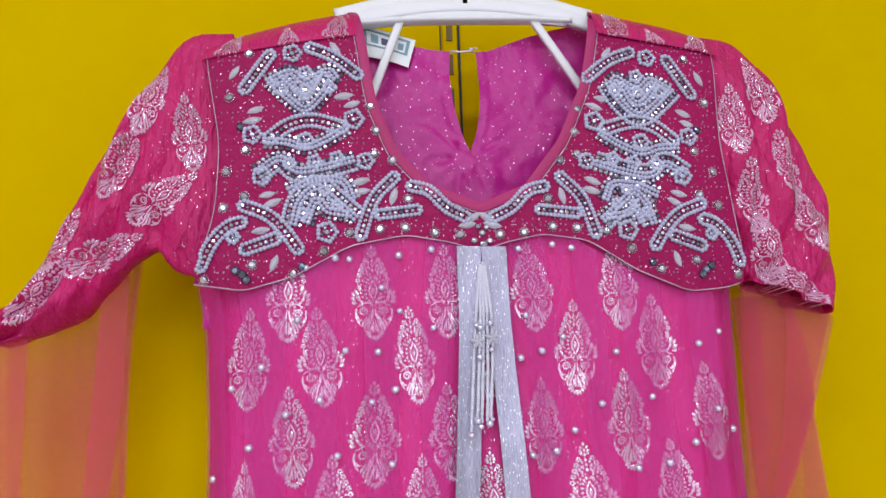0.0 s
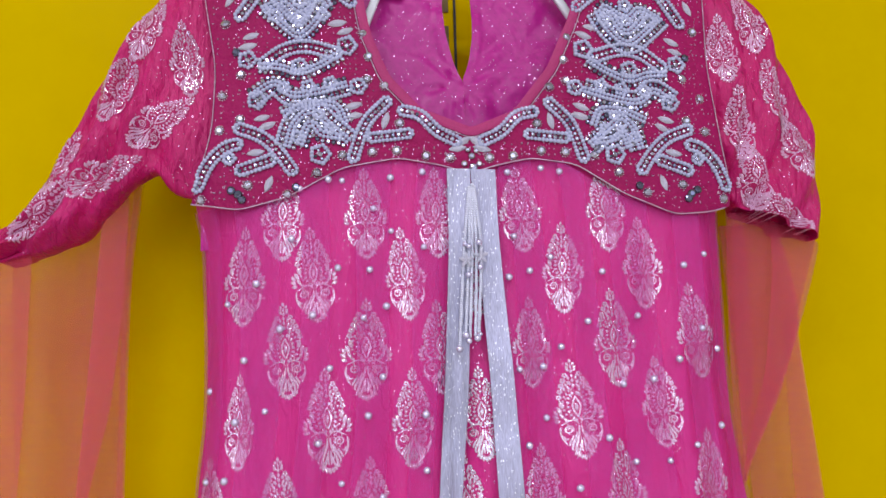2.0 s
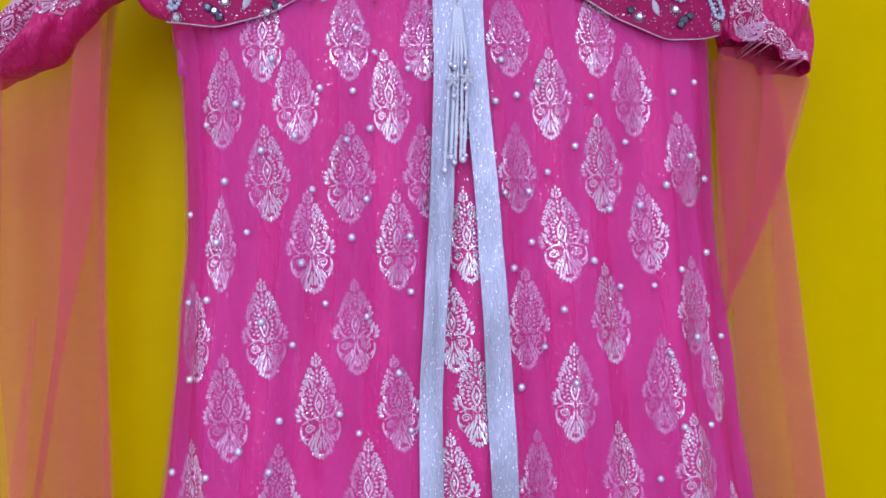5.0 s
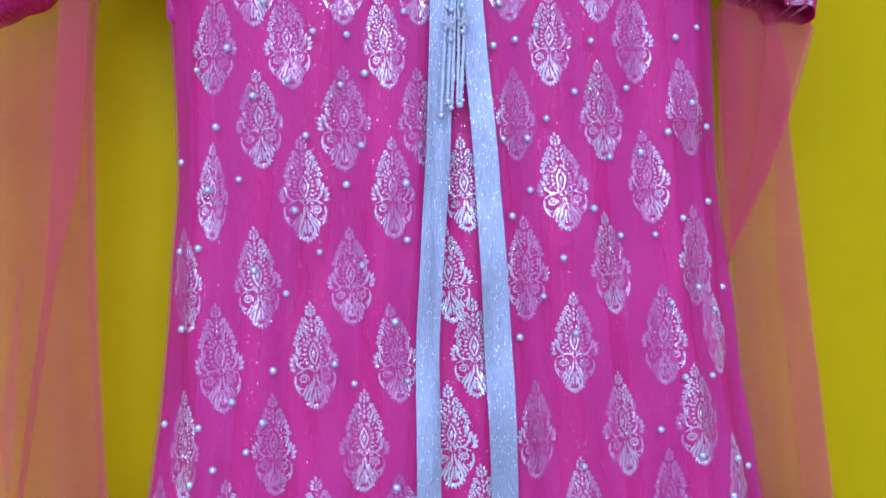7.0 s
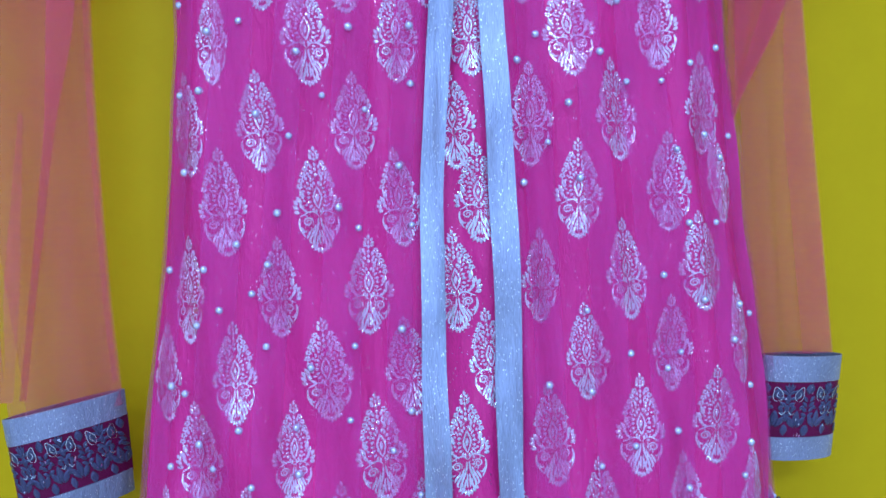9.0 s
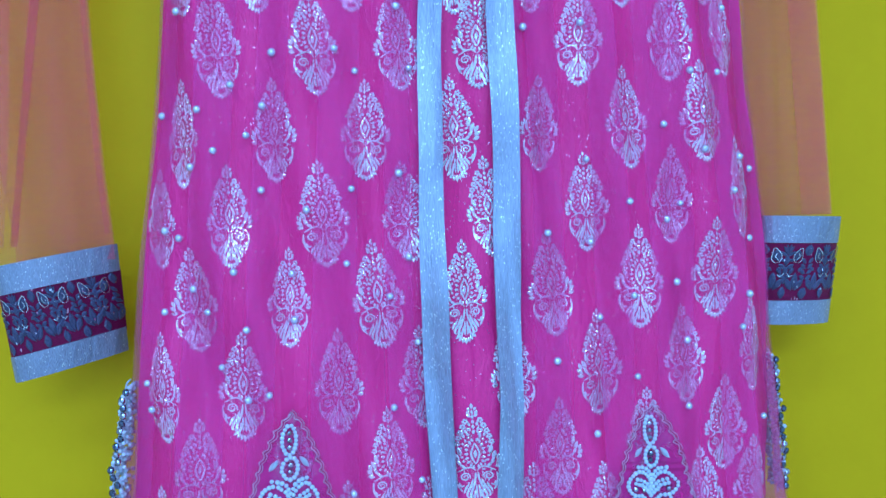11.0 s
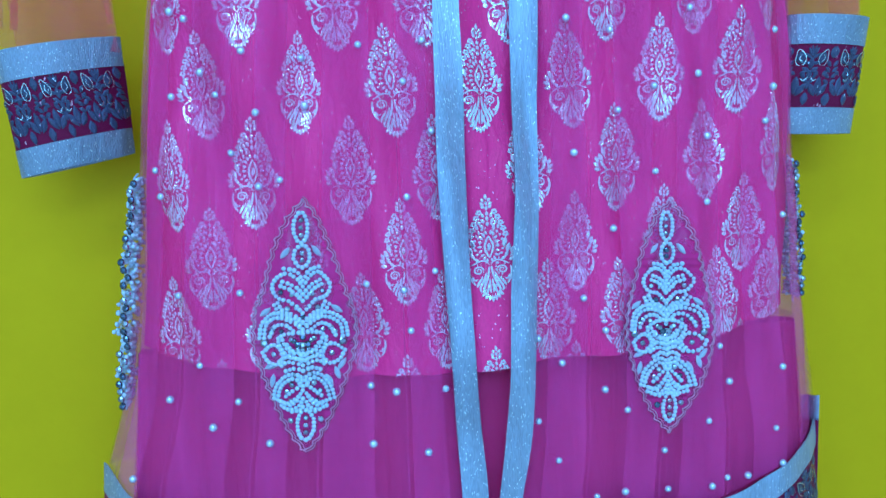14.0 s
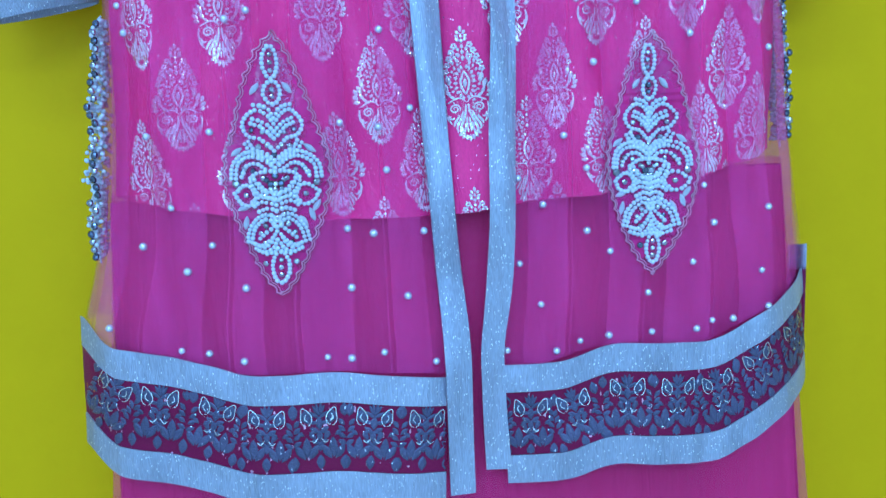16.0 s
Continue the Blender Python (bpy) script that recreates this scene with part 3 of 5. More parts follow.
for k, (dy, nm) in enumerate(((0.0, "fold"), (0.0015, "fold"))):
    cloth(nm, drape(fold_a, fold_b, 1.372, 0.925, 0.030 + dy, 0.034 + dy, 0.0005, k), 6, 50, SLEEVE_NET, net_sleeve_l, "", 0)
fold_c = along([(1.33, -0.365), (1.1, -0.345), (0.92, -0.325)])
fold_d = along([(1.33, -0.326), (1.2, -0.323), (1.1, -0.324), (0.92, -0.3135)])
for dy in (0.0, 0.0015):
    cloth("fold", drape(fold_c, fold_d, 1.335, 0.925, 0.026 + dy, 0.028 + dy, 0.0005, 1), 6, 40, SLEEVE_NET, net_sleeve_l, "", 0)
fold_e = along([(1.12, -0.299), (1.0, -0.312), (0.92, -0.313)])
fold_f = along([(1.12, -0.2965), (1.0, -0.302), (0.92, -0.309)])
cloth("fold", drape(fold_e, fold_f, 1.12, 0.925, 0.025, 0.027, 0.0005, 1), 6, 40, SLEEVE_NET, net_sleeve_l, "", 0)
hem_edge = along([(1.36, -0.2605), (1.26, -0.2655), (1.13, -0.2640), (0.98, -0.2565), (0.92, -0.2505)])
cloth("fold", drape(hem_edge, net_l_r, 1.375, 0.932, 0.054, 0.056, 0.0005, 1), 4, 40, SLEEVE_NET, net_sleeve_l, "", 0)

net_r_l = along([(1.33, 0.214), (0.93, 0.226)])
net_sleeve_r = cloth("net_sleeve", drape(net_r_l, net_r_r, 1.318, 0.931, 0.046, 0.042, 0.004, 0), 40, 50, SLEEVE_NET, dress, "sheer pink net lower sleeve", 0)
cloth("net_layer", drape(net_r_l, net_r_r, 1.318, 0.931, 0.050, 0.0435, 0.003, 2), 40, 50, SLEEVE_NET, net_sleeve_r, "", 0)
cloth("fold", drape(net_r_m, net_r_r, 1.24, 0.931, 0.041, 0.0405, 0.0008, 1), 12, 40, SLEEVE_NET, net_sleeve_r, "", 0)
swag_l = along([(1.335, 0.2185), (1.2, 0.2095), (1.11, 0.208)])
swag_r = along([(1.335, 0.216), (1.304, 0.2945), (1.27, 0.283), (1.236, 0.270), (1.18, 0.245), (1.124, 0.2135), (1.10, 0.2085)], 0.006)
for dy in (0.0, 0.002):
    cloth("swag", drape(swag_l, swag_r, 1.327, 1.112, 0.040 + dy, 0.036 + dy, 0.001, dy * 300), 20, 40, SLEEVE_NET, net_sleeve_r, "", 0)
swag_m = along([(1.32, 0.252), (1.28, 0.250), (1.2, 0.236), (1.14, 0.214), (1.11, 0.208)])
swag_n = along([(1.32, 0.256), (1.28, 0.264), (1.236, 0.268), (1.18, 0.245), (1.124, 0.2135), (1.10, 0.2085)], 0.006)
for dy in (0.0, 0.0015):
    cloth("swag", drape(swag_m, swag_n, 1.31, 1.115, 0.034 + dy, 0.033 + dy, 0.0004, 1), 8, 30, SLEEVE_NET, net_sleeve_r, "", 0)
swag_o = along([(1.33, 0.2185), (1.1, 0.209)])
swag_p = along([(1.33, 0.229), (1.2, 0.2265), (1.12, 0.210)])
cloth("swag", drape(swag_o, swag_p, 1.325, 1.115, 0.035, 0.034, 0.0004, 1), 5, 30, SLEEVE_NET, net_sleeve_r, "", 0)

# ---- woven motifs: leaves of metallic thread, built once and laid on the cloth ----


def leaf(x, z, long, wide, turn):
    """A pointed leaf about (x, z), turned so many degrees from upright, as outline points."""
    a = radians(turn)
    pts = [(0, -0.5), (0.38, -0.22), (0.5, 0.05), (0.3, 0.32), (0, 0.5), (-0.3, 0.32), (-0.5, 0.05), (-0.38, -0.22)]
    return [(x + p * wide * math.cos(a) + q * long * math.sin(a), z - p * wide * math.sin(a) + q * long * math.cos(a)) for p, q in pts]


def ribbon_line(points, wide, step=0.0012):
    p = smooth_path(points, step)
    left, right = [], []
    for i, q in enumerate(p):
        d = p[min(i + 1, len(p) - 1)] - p[max(i - 1, 0)]
        d /= np.linalg.norm(d) + 1e-9
        w = wide / 2 * (0.35 + 0.65 * math.sin(math.pi * min(1, max(0, i / max(1, len(p) - 1)))) ** 0.4)
        left.append((q[0] - d[1] * w, q[1] + d[0] * w))
        right.append((q[0] + d[1] * w, q[1] - d[0] * w))
    return left + right[::-1]


def woven(name, leaves, lines=(), raised=0.0005):
    """One raised woven motif: a small domed patch of thread for every leaf, a flat cord for every line, and hair-thin floats between them."""
    vs, fs, starts = [], [], []
    for poly in leaves:
        k, n = len(vs), len(poly)
        starts.append(k)
        cx, cz = sum(p[0] for p in poly) / n, sum(p[1] for p in poly) / n
        vs += [(x, 0, z) for x, z in poly] + [(cx + (x - cx) * 0.6, -raised, cz + (z - cz) * 0.6) for x, z in poly]
        fs += [(k + i, k + (i + 1) % n, k + n + (i + 1) % n, k + n + i) for i in range(n)] + [tuple(range(k + n, k + 2 * n))]
    for poly in lines:
        k, n = len(vs), len(poly) // 2
        starts.append(k)
        vs += [(x, -raised * 0.8, z) for x, z in poly]
        fs += [(k + i, k + i + 1, k + 2 * n - 2 - i, k + 2 * n - 1 - i) for i in range(n - 1)]
    for i, j in zip(starts, starts[1:]):
        vs.append((vs[i][0] + 0.00006, vs[i][1], vs[i][2] + 0.00006))
        fs.append((i, j, len(vs) - 1))
    return mesh_of(name, vs, fs, smooth=False)


def drop_motif(tall=0.0715):
    """A woven drop: a sprig at the tip, rosettes up the edges, a ringed diamond eye, flame leaves, two scrolls, a lyre of strands and a fanned foot."""
    chance = random.Random(4)
    leaves, lines = [], []

    def spot(x, v, long, wide, turn=0.0):
        leaves.append(leaf(x * tall * 1.12, (0.5 - v) * tall, long * tall * 1.15, wide * tall * 1.28, turn + chance.uniform(-8, 8)))

    def thread(points, wide=0.020):
        lines.append(ribbon_line([(x * tall * 1.12, (0.5 - v) * tall) for x, v in points], wide * tall * 1.20, 0.0014))

    # sprig at the tip, and the stem of drops under it
    for v, long, wide in ((0.018, 0.050, 0.026), (0.075, 0.042, 0.020), (0.118, 0.040, 0.022), (0.165, 0.038, 0.024), (0.212, 0.040, 0.026), (0.262, 0.042, 0.028)):
        spot(0, v, long, wide)
    spot(0, 0.475, 0.075, 0.030)
    for sgn in (-1, 1):
        for x, v, turn in ((0.026, 0.045, 38), (0.034, 0.078, 52), (0.030, 0.105, 60), (0.034, 0.185, 30), (0.040, 0.232, 34), (0.066, 0.250, 26), (0.050, 0.278, 30), (0.086, 0.292, 20)):
            spot(sgn * x, v, 0.040, 0.024, sgn * turn)
        # rosettes up the edge
        for x, v in ((0.062, 0.155), (0.086, 0.205), (0.108, 0.258), (0.126, 0.312), (0.141, 0.366)):
            for k in range(5):
                a = k * 2 * math.pi / 5 + 0.3
                spot(sgn * (x + 0.017 * math.cos(a)), v + 0.017 * math.sin(a), 0.027, 0.019, sgn * (90 - math.degrees(a)))
        # the diamond eye in its ring of dashes
        thread([(0, 0.365), (sgn * 0.022, 0.42), (sgn * 0.036, 0.468), (sgn * 0.020, 0.53), (0, 0.575)], 0.016)
        for k in range(9):
            a = -1.30 + 2.6 * k / 8
            spot(sgn * 0.074 * math.cos(a), 0.468 + 0.134 * math.sin(a), 0.038, 0.021, sgn * (90 + math.degrees(a)))
        for k in range(7):
            a = -1.15 + 1.7 * k / 6
            spot(sgn * 0.116 * math.cos(a), 0.455 + 0.158 * math.sin(a), 0.028, 0.019, sgn * (60 + math.degrees(a)))
        # flame leaves at the widest part
        for x, v, long, wide, turn in ((0.130, 0.440, 0.085, 0.036, 14), (0.154, 0.492, 0.080, 0.036, 26), (0.186, 0.512, 0.062, 0.030, 30), (0.190, 0.556, 0.062, 0.032, 52),
                                       (0.182, 0.598, 0.056, 0.032, 80), (0.138, 0.552, 0.066, 0.028, 40), (0.110, 0.588, 0.058, 0.024, 55)):
            spot(sgn * x, v, long, wide, sgn * turn)
        thread([(sgn * 0.006, 0.640), (sgn * 0.034, 0.605), (sgn * 0.082, 0.600), (sgn * 0.130, 0.625), (sgn * 0.160, 0.640)], 0.012)
        # scrolls
        thread([(sgn * (0.098 + 0.045 * (1 - 0.80 * k / 13) * math.cos(k * 0.85 + 2.6)), 0.690 + 0.043 * (1 - 0.80 * k / 13) * math.sin(k * 0.85 + 2.6)) for k in range(14)], 0.012)
        # lyre
        thread([(sgn * 0.010, 0.655), (sgn * 0.020, 0.735), (sgn * 0.050, 0.815), (sgn * 0.070, 0.880), (sgn * 0.052, 0.918), (sgn * 0.036, 0.880), (sgn * 0.024, 0.820)], 0.020)
        thread([(sgn * 0.036, 0.715), (sgn * 0.058, 0.775), (sgn * 0.092, 0.840), (sgn * 0.098, 0.872), (sgn * 0.084, 0.888)], 0.019)
        thread([(sgn * 0.076, 0.762), (sgn * 0.106, 0.806), (sgn * 0.120, 0.842)], 0.019)
        thread([(sgn * 0.164, 0.655), (sgn * 0.170, 0.715), (sgn * 0.156, 0.775), (sgn * 0.132, 0.826)], 0.018)
        thread([(sgn * 0.112, 0.768), (sgn * 0.136, 0.780), (sgn * 0.150, 0.740)], 0.016)
        thread([(sgn * 0.010, 0.770), (sgn * 0.014, 0.845), (sgn * 0.012, 0.905)], 0.017)
        for x, v, turn in ((0.026, 0.952, 18), (0.050, 0.936, 38), (0.072, 0.914, 58)):
            spot(sgn * x, v, 0.052, 0.026, 180 - sgn * turn)
        # fine stitches that fill the ground between the larger leaves
        for k in range(24):
            v = chance.uniform(0.20, 0.90)
            w = 0.135 * (1 - abs(v - 0.58) / 0.55)
            spot(sgn * chance.uniform(0.02, max(0.03, w)), v, 0.026, 0.012, chance.uniform(-30, 30))
    spot(0, 0.960, 0.060, 0.028, 180)
    return woven("drop_motif", leaves, lines, 0.00035)


def border_motif(high=0.045):
    """One repeat of the border: two facing paisleys, a palmette between them, sprigs, a row of tulips and drops."""
    w, leaves, lines = 0.0345, [], []

    def petal(x, z, long, wide, turn):
        return leaf(x, z, long * 1.06, wide * 1.3, turn)

    for sgn in (-1, 1):
        c = (sgn * 0.0082, 0.30 * high)
        leaves.append(petal(c[0], c[1] - 0.0004, 0.0088, 0.0058, sgn * 14))
        ring = [(c[0] + sgn * 0.0036 * math.sin(a) + sgn * 0.0022 * max(0.0, math.cos(a)) ** 3, c[1] - 0.0012 + 0.0046 * math.cos(a) + 0.0022 * max(0.0, math.cos(a)) ** 4)
                for a in np.linspace(-2.9, 3.1, 17)]
        lines.append(ribbon_line(ring, 0.0006, 0.0008))
        lines.append(ribbon_line([(c[0] - sgn * 0.001, c[1] - 0.003), (c[0] + sgn * 0.0012, c[1] - 0.001), (c[0], c[1] + 0.002)], 0.0006, 0.0008))
        for k in range(4):
            leaves.append(petal(sgn * (0.0010 + 0.0009 * k), (0.40 - 0.035 * k * k * 0.6) * high, 0.0078, 0.0020, sgn * (10 + 24 * k)))
        leaves += [petal(sgn * w / 2 * 0.97, 0.38 * high, 0.0082, 0.0048, 180), petal(sgn * 0.0030, 0.10 * high, 0.0070, 0.0028, sgn * 60),
                   petal(sgn * 0.0046, 0.02 * high, 0.0066, 0.0028, sgn * 35), petal(sgn * 0.0024, -0.07 * high, 0.0062, 0.0026, sgn * 70)]
        for k in range(4):
            leaves.append(petal(sgn * (w / 2 - 0.0026), (0.20 - 0.095 * k) * high, 0.0058, 0.0026, sgn * (-40 - 8 * k)))
        leaves.append(petal(sgn * w / 4, -0.15 * high, 0.0130, 0.0046, 0))
        for side in (-1, 1):
            leaves.append(petal(sgn * w / 4 + side * 0.0044, -0.21 * high, 0.0110, 0.0040, side * 34))
            leaves.append(petal(sgn * w / 4 + side * 0.0036, 0.055 * high, 0.0050, 0.0024, side * 60))
        leaves.append(petal(sgn * w / 2 * 0.97, -0.37 * high, 0.0090, 0.0046, 0))
        lines.append(ribbon_line([(sgn * 0.0010, 0.00), (sgn * 0.0036, -0.0030), (sgn * 0.0060, -0.0015)], 0.0006, 0.0008))
    leaves += [petal(0, 0.20 * high, 0.0080, 0.0040, 0), petal(0, 0.02 * high, 0.0070, 0.0034, 0), petal(0, -0.36 * high, 0.0092, 0.0046, 0), petal(0, -0.14 * high, 0.0060, 0.0034, 0)]
    return woven("border_motif", leaves), woven("paisley_outline", [], lines, 0.0009)


DROP = drop_motif()
BORDER, PAISLEY = border_motif()

ROWS_OF_DROPS = [
    (1.321, [-139, -78, -25, 39, 106]), (1.275, [-167, -116, -49, 3, 70, 132]), (1.220, [-136, -78, -24, 43, 106, 172]),
    (1.170, [-169, -106, -45, 5, 75, 139]), (1.110, [-187, -138, -75, -7, 47, 108, 174]), (1.056, [-164, -101, -46, 9, 79, 145, 189]),
    (1.000, [-189, -128, -68, -8, 51, 112, 167]), (0.944, [-207, -159, -98, -42, 15, 83, 145, 199]), (0.889, [-185, -122, -63, -5, 56, 119, 176]),
    (0.831, [-207, -154, -91, -34, 28, 90, 152, 204]), (0.776, [-184, -123, -58, 0, 60, 124, 184]), (0.728, [-209, -148, -86, -31, 42, 92, 166, 207]), (0.672, [-182, -121, -57, 3, 62, 126, 186]),
]
rnd = random.Random(11)
for k, (z, xs) in enumerate(ROWS_OF_DROPS):
    for x in xs:
        x /= 1000
        zz = z + (0.001 if z > 1.0 else -0.0015) + (0.010 * (x / 0.2) ** 2 if x > 0 else -0.002)
        edge = min(x - side_l(zz), side_r(zz) - x)
        narrow = 0.66 if edge < 0.035 else rnd.uniform(0.88, 1.05)
        size = rnd.uniform(0.95, 1.05)
        laid("drop_motif", DROP, LUREX, lining, LIN, x, zz, 0.0006, rnd.uniform(-4, 4) - 2.5, narrow * size, size)
SLEEVE_DROPS = [(-0.243, 1.471, 18), (-0.214, 1.444, -8), (-0.263, 1.420, 22), (-0.272, 1.352, 60), (-0.307, 1.361, 30), (-0.316, 1.326, 40), (-0.231, 1.394, 50),
                (0.236, 1.483, -15), (0.254, 1.418, -12), (0.222, 1.392, -6), (0.212, 1.456, -4), (0.268, 1.376, -20), (0.250, 1.322, -60), (0.231, 1.352, -10)]
for x, z, turn in SLEEVE_DROPS:
    laid("drop_motif", DROP, SLEEVE_THREAD, sleeve_l if x < 0 else sleeve_r, SLV, x, z, 0.0006, turn, 0.78, 0.86)

CAPS = [Surface(ob) for ob in caps]
for k, x, z, turn in ((0, -0.186, 1.507, 20), (0, -0.139, 1.508, -8), (0, -0.104, 1.522, 10), (1, 0.118, 1.536, -6), (1, 0.152, 1.512, -20), (1, 0.185, 1.516, 14)):
    laid("drop_motif", DROP, SLEEVE_THREAD, caps[k], CAPS[k], x, z, 0.0006, turn, 0.62, 0.62)

# ---- net overlay, in two front panels with folded pleats ----
hem_top_l = along([(-0.268, 0.632), (-0.260, 0.626), (-0.251, 0.614), (-0.209, 0.608), (-0.155, 0.591), (-0.095, 0.590), (-0.022, 0.578), (0.0, 0.577)], 0.008)
hem_top_r = along([(0.0, 0.581), (0.016, 0.581), (0.061, 0.580), (0.094, 0.592), (0.169, 0.588), (0.190, 0.597), (0.237, 0.618), (0.26, 0.626)], 0.008)
in_l = along([(1.36, 0.000), (1.30, -0.009), (1.18, -0.014), (1.065, -0.024), (0.96, -0.026), (0.92, -0.0265), (0.82, -0.025), (0.68, -0.019), (0.60, -0.0135), (0.49, -0.015)])
in_r = along([(1.36, 0.002), (1.30, 0.013), (1.18, 0.0195), (1.064, 0.024), (0.957, 0.026), (0.925, 0.0245), (0.825, 0.025), (0.68, 0.0195), (0.64, 0.0165), (0.593, 0.010), (0.505, 0.012)], 0.008)


def front_y(x, z):
    """Depth of the overlay's front at (x, z)."""
    mid, half = 0.5 * (side_l(z) + side_r(z)), 0.5 * (side_r(z) - side_l(z))
    low = max(0.0, 0.72 - z) / 0.2
    wave = low * 0.006 * math.sin(x * 26 + 0.9) + 0.0012 * math.sin(x * 70 + 4 * z)
    return 0.0016 - 0.002 * low + bulge((x - mid) / half, 0.04, 10) + wave + fold_at(x, z)


def overlay(sign, folds):
    """A panel whose section runs from the ribbon edge to the side, doubling back on itself at each pleat."""
    stops = [(0.0, 0.0)]
    for c, w in folds:
        stops += [(c + w, -0.0006), (c - w, 0.0), (c + w, 0.0008)]
        stops.append((c + w + 0.004, 0.0))
    stops.append((1.0, 0.0))
    run = [(a + (b - a) * t, y0 + (y1 - y0) * t) for (a, y0), (b, y1) in zip(stops, stops[1:]) for t in (0, 0.125, 0.25, 0.375, 0.5, 0.625, 0.75, 0.875)] + [stops[-1]]

    def f(u, v):
        s, dy = run[min(len(run) - 1, int(round(u * (len(run) - 1))))]
        inner, edge, hem = (in_l, side_l, hem_top_l) if sign < 0 else (in_r, side_r, hem_top_r)
        xa = inner(1.0) + s * (edge(1.0) - inner(1.0))
        z = (yoke_low(xa * 0.93) + 0.003) + v * (hem(xa * 1.15) - 0.002 - yoke_low(xa * 0.93) - 0.003)
        sway = 0.014 * math.sin(math.pi * s) * math.sin(5.0 * v + 9.0 * s)
        x = inner(z) + (s + sway + dy * 12 * v) * (edge(z) - inner(z))
        return x, front_y(x, z) + dy, z
    ob = cloth("overlay_panel", f, len(run) - 1, 70, NET, dress, "sheer pink net overlay with pleats", 0)
    ob.data.shade_flat()
    return ob


over_l = overlay(-1, [(0.12, 0.050), (0.33, 0.070), (0.55, 0.050), (0.75, 0.075), (0.93, 0.035)])
over_r = overlay(1, [(0.15, 0.060), (0.36, 0.050), (0.56, 0.080), (0.78, 0.055), (0.93, 0.04)])
# the net's turned-back side, between front and back
for sgn, edge in ((-1, side_l), (1, side_r)):
    cloth("overlay_side", lambda u, v: (edge(1.33 + v * (0.62 - 1.33)) - sgn * 0.004 * u, 0.0435 + u * 0.030, 1.33 + v * (0.625 - 1.33)), 6, 60, NET, dress, "", 0)
    cloth("overlay_side", lambda u, v: (edge(1.33 + v * (0.62 - 1.33)) - sgn * (0.001 + 0.016 * u), 0.046 + u * 0.012, 1.33 + v * (0.625 - 1.33)), 6, 60, NET, dress, "", 0)
OVER = Surface(over_l, over_r)


def bound_strip(name, left, right, top, low, lift, mat, parent, label, nu=8, nv=120, thick=0.0009):
    def f(u, v):
        z = top + v * (low - top)
        x = left(z) + u * (right(z) - left(z))
        return x, front_y(x, z) - lift + 0.0007 * math.sin(v * 40 + u * 2) + 0.0012 * noise.noise((x * 60, 3.1 + lift * 500, z * 45)), z
    return cloth(name, f, nu, nv, mat, parent, label, thick)


rib_ll = along([(1.36, -0.017), (1.30, -0.0165), (1.18, -0.023), (1.065, -0.032), (0.96, -0.034), (0.92, -0.035), (0.82, -0.034), (0.68, -0.0275), (0.60, -0.023), (0.49, -0.024)], 0.02)
rib_lr = along([(1.36, 0.001), (1.30, 0.0), (1.18, -0.0055), (1.065, -0.016), (0.96, -0.018), (0.92, -0.018), (0.82, -0.016), (0.68, -0.011), (0.60, -0.0045), (0.49, -0.006)], 0.02)
rib_rl = along([(1.36, 0.0005), (1.30, 0.0045), (1.18, 0.011), (1.064, 0.0142), (0.957, 0.017), (0.925, 0.0155), (0.825, 0.016), (0.68, 0.0108), (0.64, 0.008), (0.593, 0.002), (0.55, 0.002), (0.505, 0.003)], 0.008)
rib_rr = along([(1.36, 0.020), (1.30, 0.021), (1.18, 0.028), (1.064, 0.0335), (0.957, 0.035), (0.925, 0.034), (0.825, 0.034), (0.68, 0.028), (0.64, 0.025), (0.593, 0.018), (0.55, 0.019), (0.505, 0.021)], 0.008)
bound_strip("front_ribbon", rib_ll, rib_lr, 1.352, 0.4900, 0.0052, RIBBON, dress, "silver ribbon edging")
bound_strip("front_ribbon", rib_rl, rib_rr, 1.352, 0.5045, 0.0040, RIBBON, dress, "silver ribbon edging")


def border(sign, a, b, hem, label):
    """Ribbon, wine band and ribbon along one front hem, with woven repeats."""
    def strip(z0, z1, lift):
        def f(u, v):
            x = a + u * (b - a)
            t = hem(x) - (0.002 if sign < 0 else 0.0) - (z0 + v * (z1 - z0)) * (1.0 if x < 0 else 0.98)
            return x + (0.055 * (z0 + v * (z1 - z0)) * (-1 if sign < 0 else u)), front_y(x, min(t, 0.62)) - lift + 0.0010 * noise.noise((x * 70, 7.7, t * 60)), t
        return f
    band = cloth("hem_band", strip(0.019, 0.071, 0.0015), 90, 10, BAND, dress, "wine band with slate woven flowers")
    cloth("hem_ribbon", strip(0.0, 0.0205, 0.0028), 90, 4, RIBBON, band, "silver ribbon")
    cloth("hem_ribbon", strip(0.0690, 0.0905, 0.0028), 90, 4, RIBBON, band, "silver ribbon")
    sf = Surface(band)
    n = int(abs(b - a) / 0.0335)
    for i in range(n):
        x = a + (b - a) * (i + 0.5) / n
        slope = math.degrees(math.atan2(hem(x + 0.015) - hem(x - 0.015), 0.03))
        laid("border_motif", BORDER, SLATE, band, sf, x, hem(x) - 0.0465, 0.0006, -slope, abs(b - a) / n / 0.0345, 1.1)
        laid("paisley_outline", PAISLEY, SILVER_EDGE, band, sf, x, hem(x) - 0.0465, 0.0010, -slope, abs(b - a) / n / 0.0345, 1.1)
    return band


border(-1, -0.271, -0.0225, hem_top_l, "")
border(1, 0.0185, 0.260, hem_top_r, "")


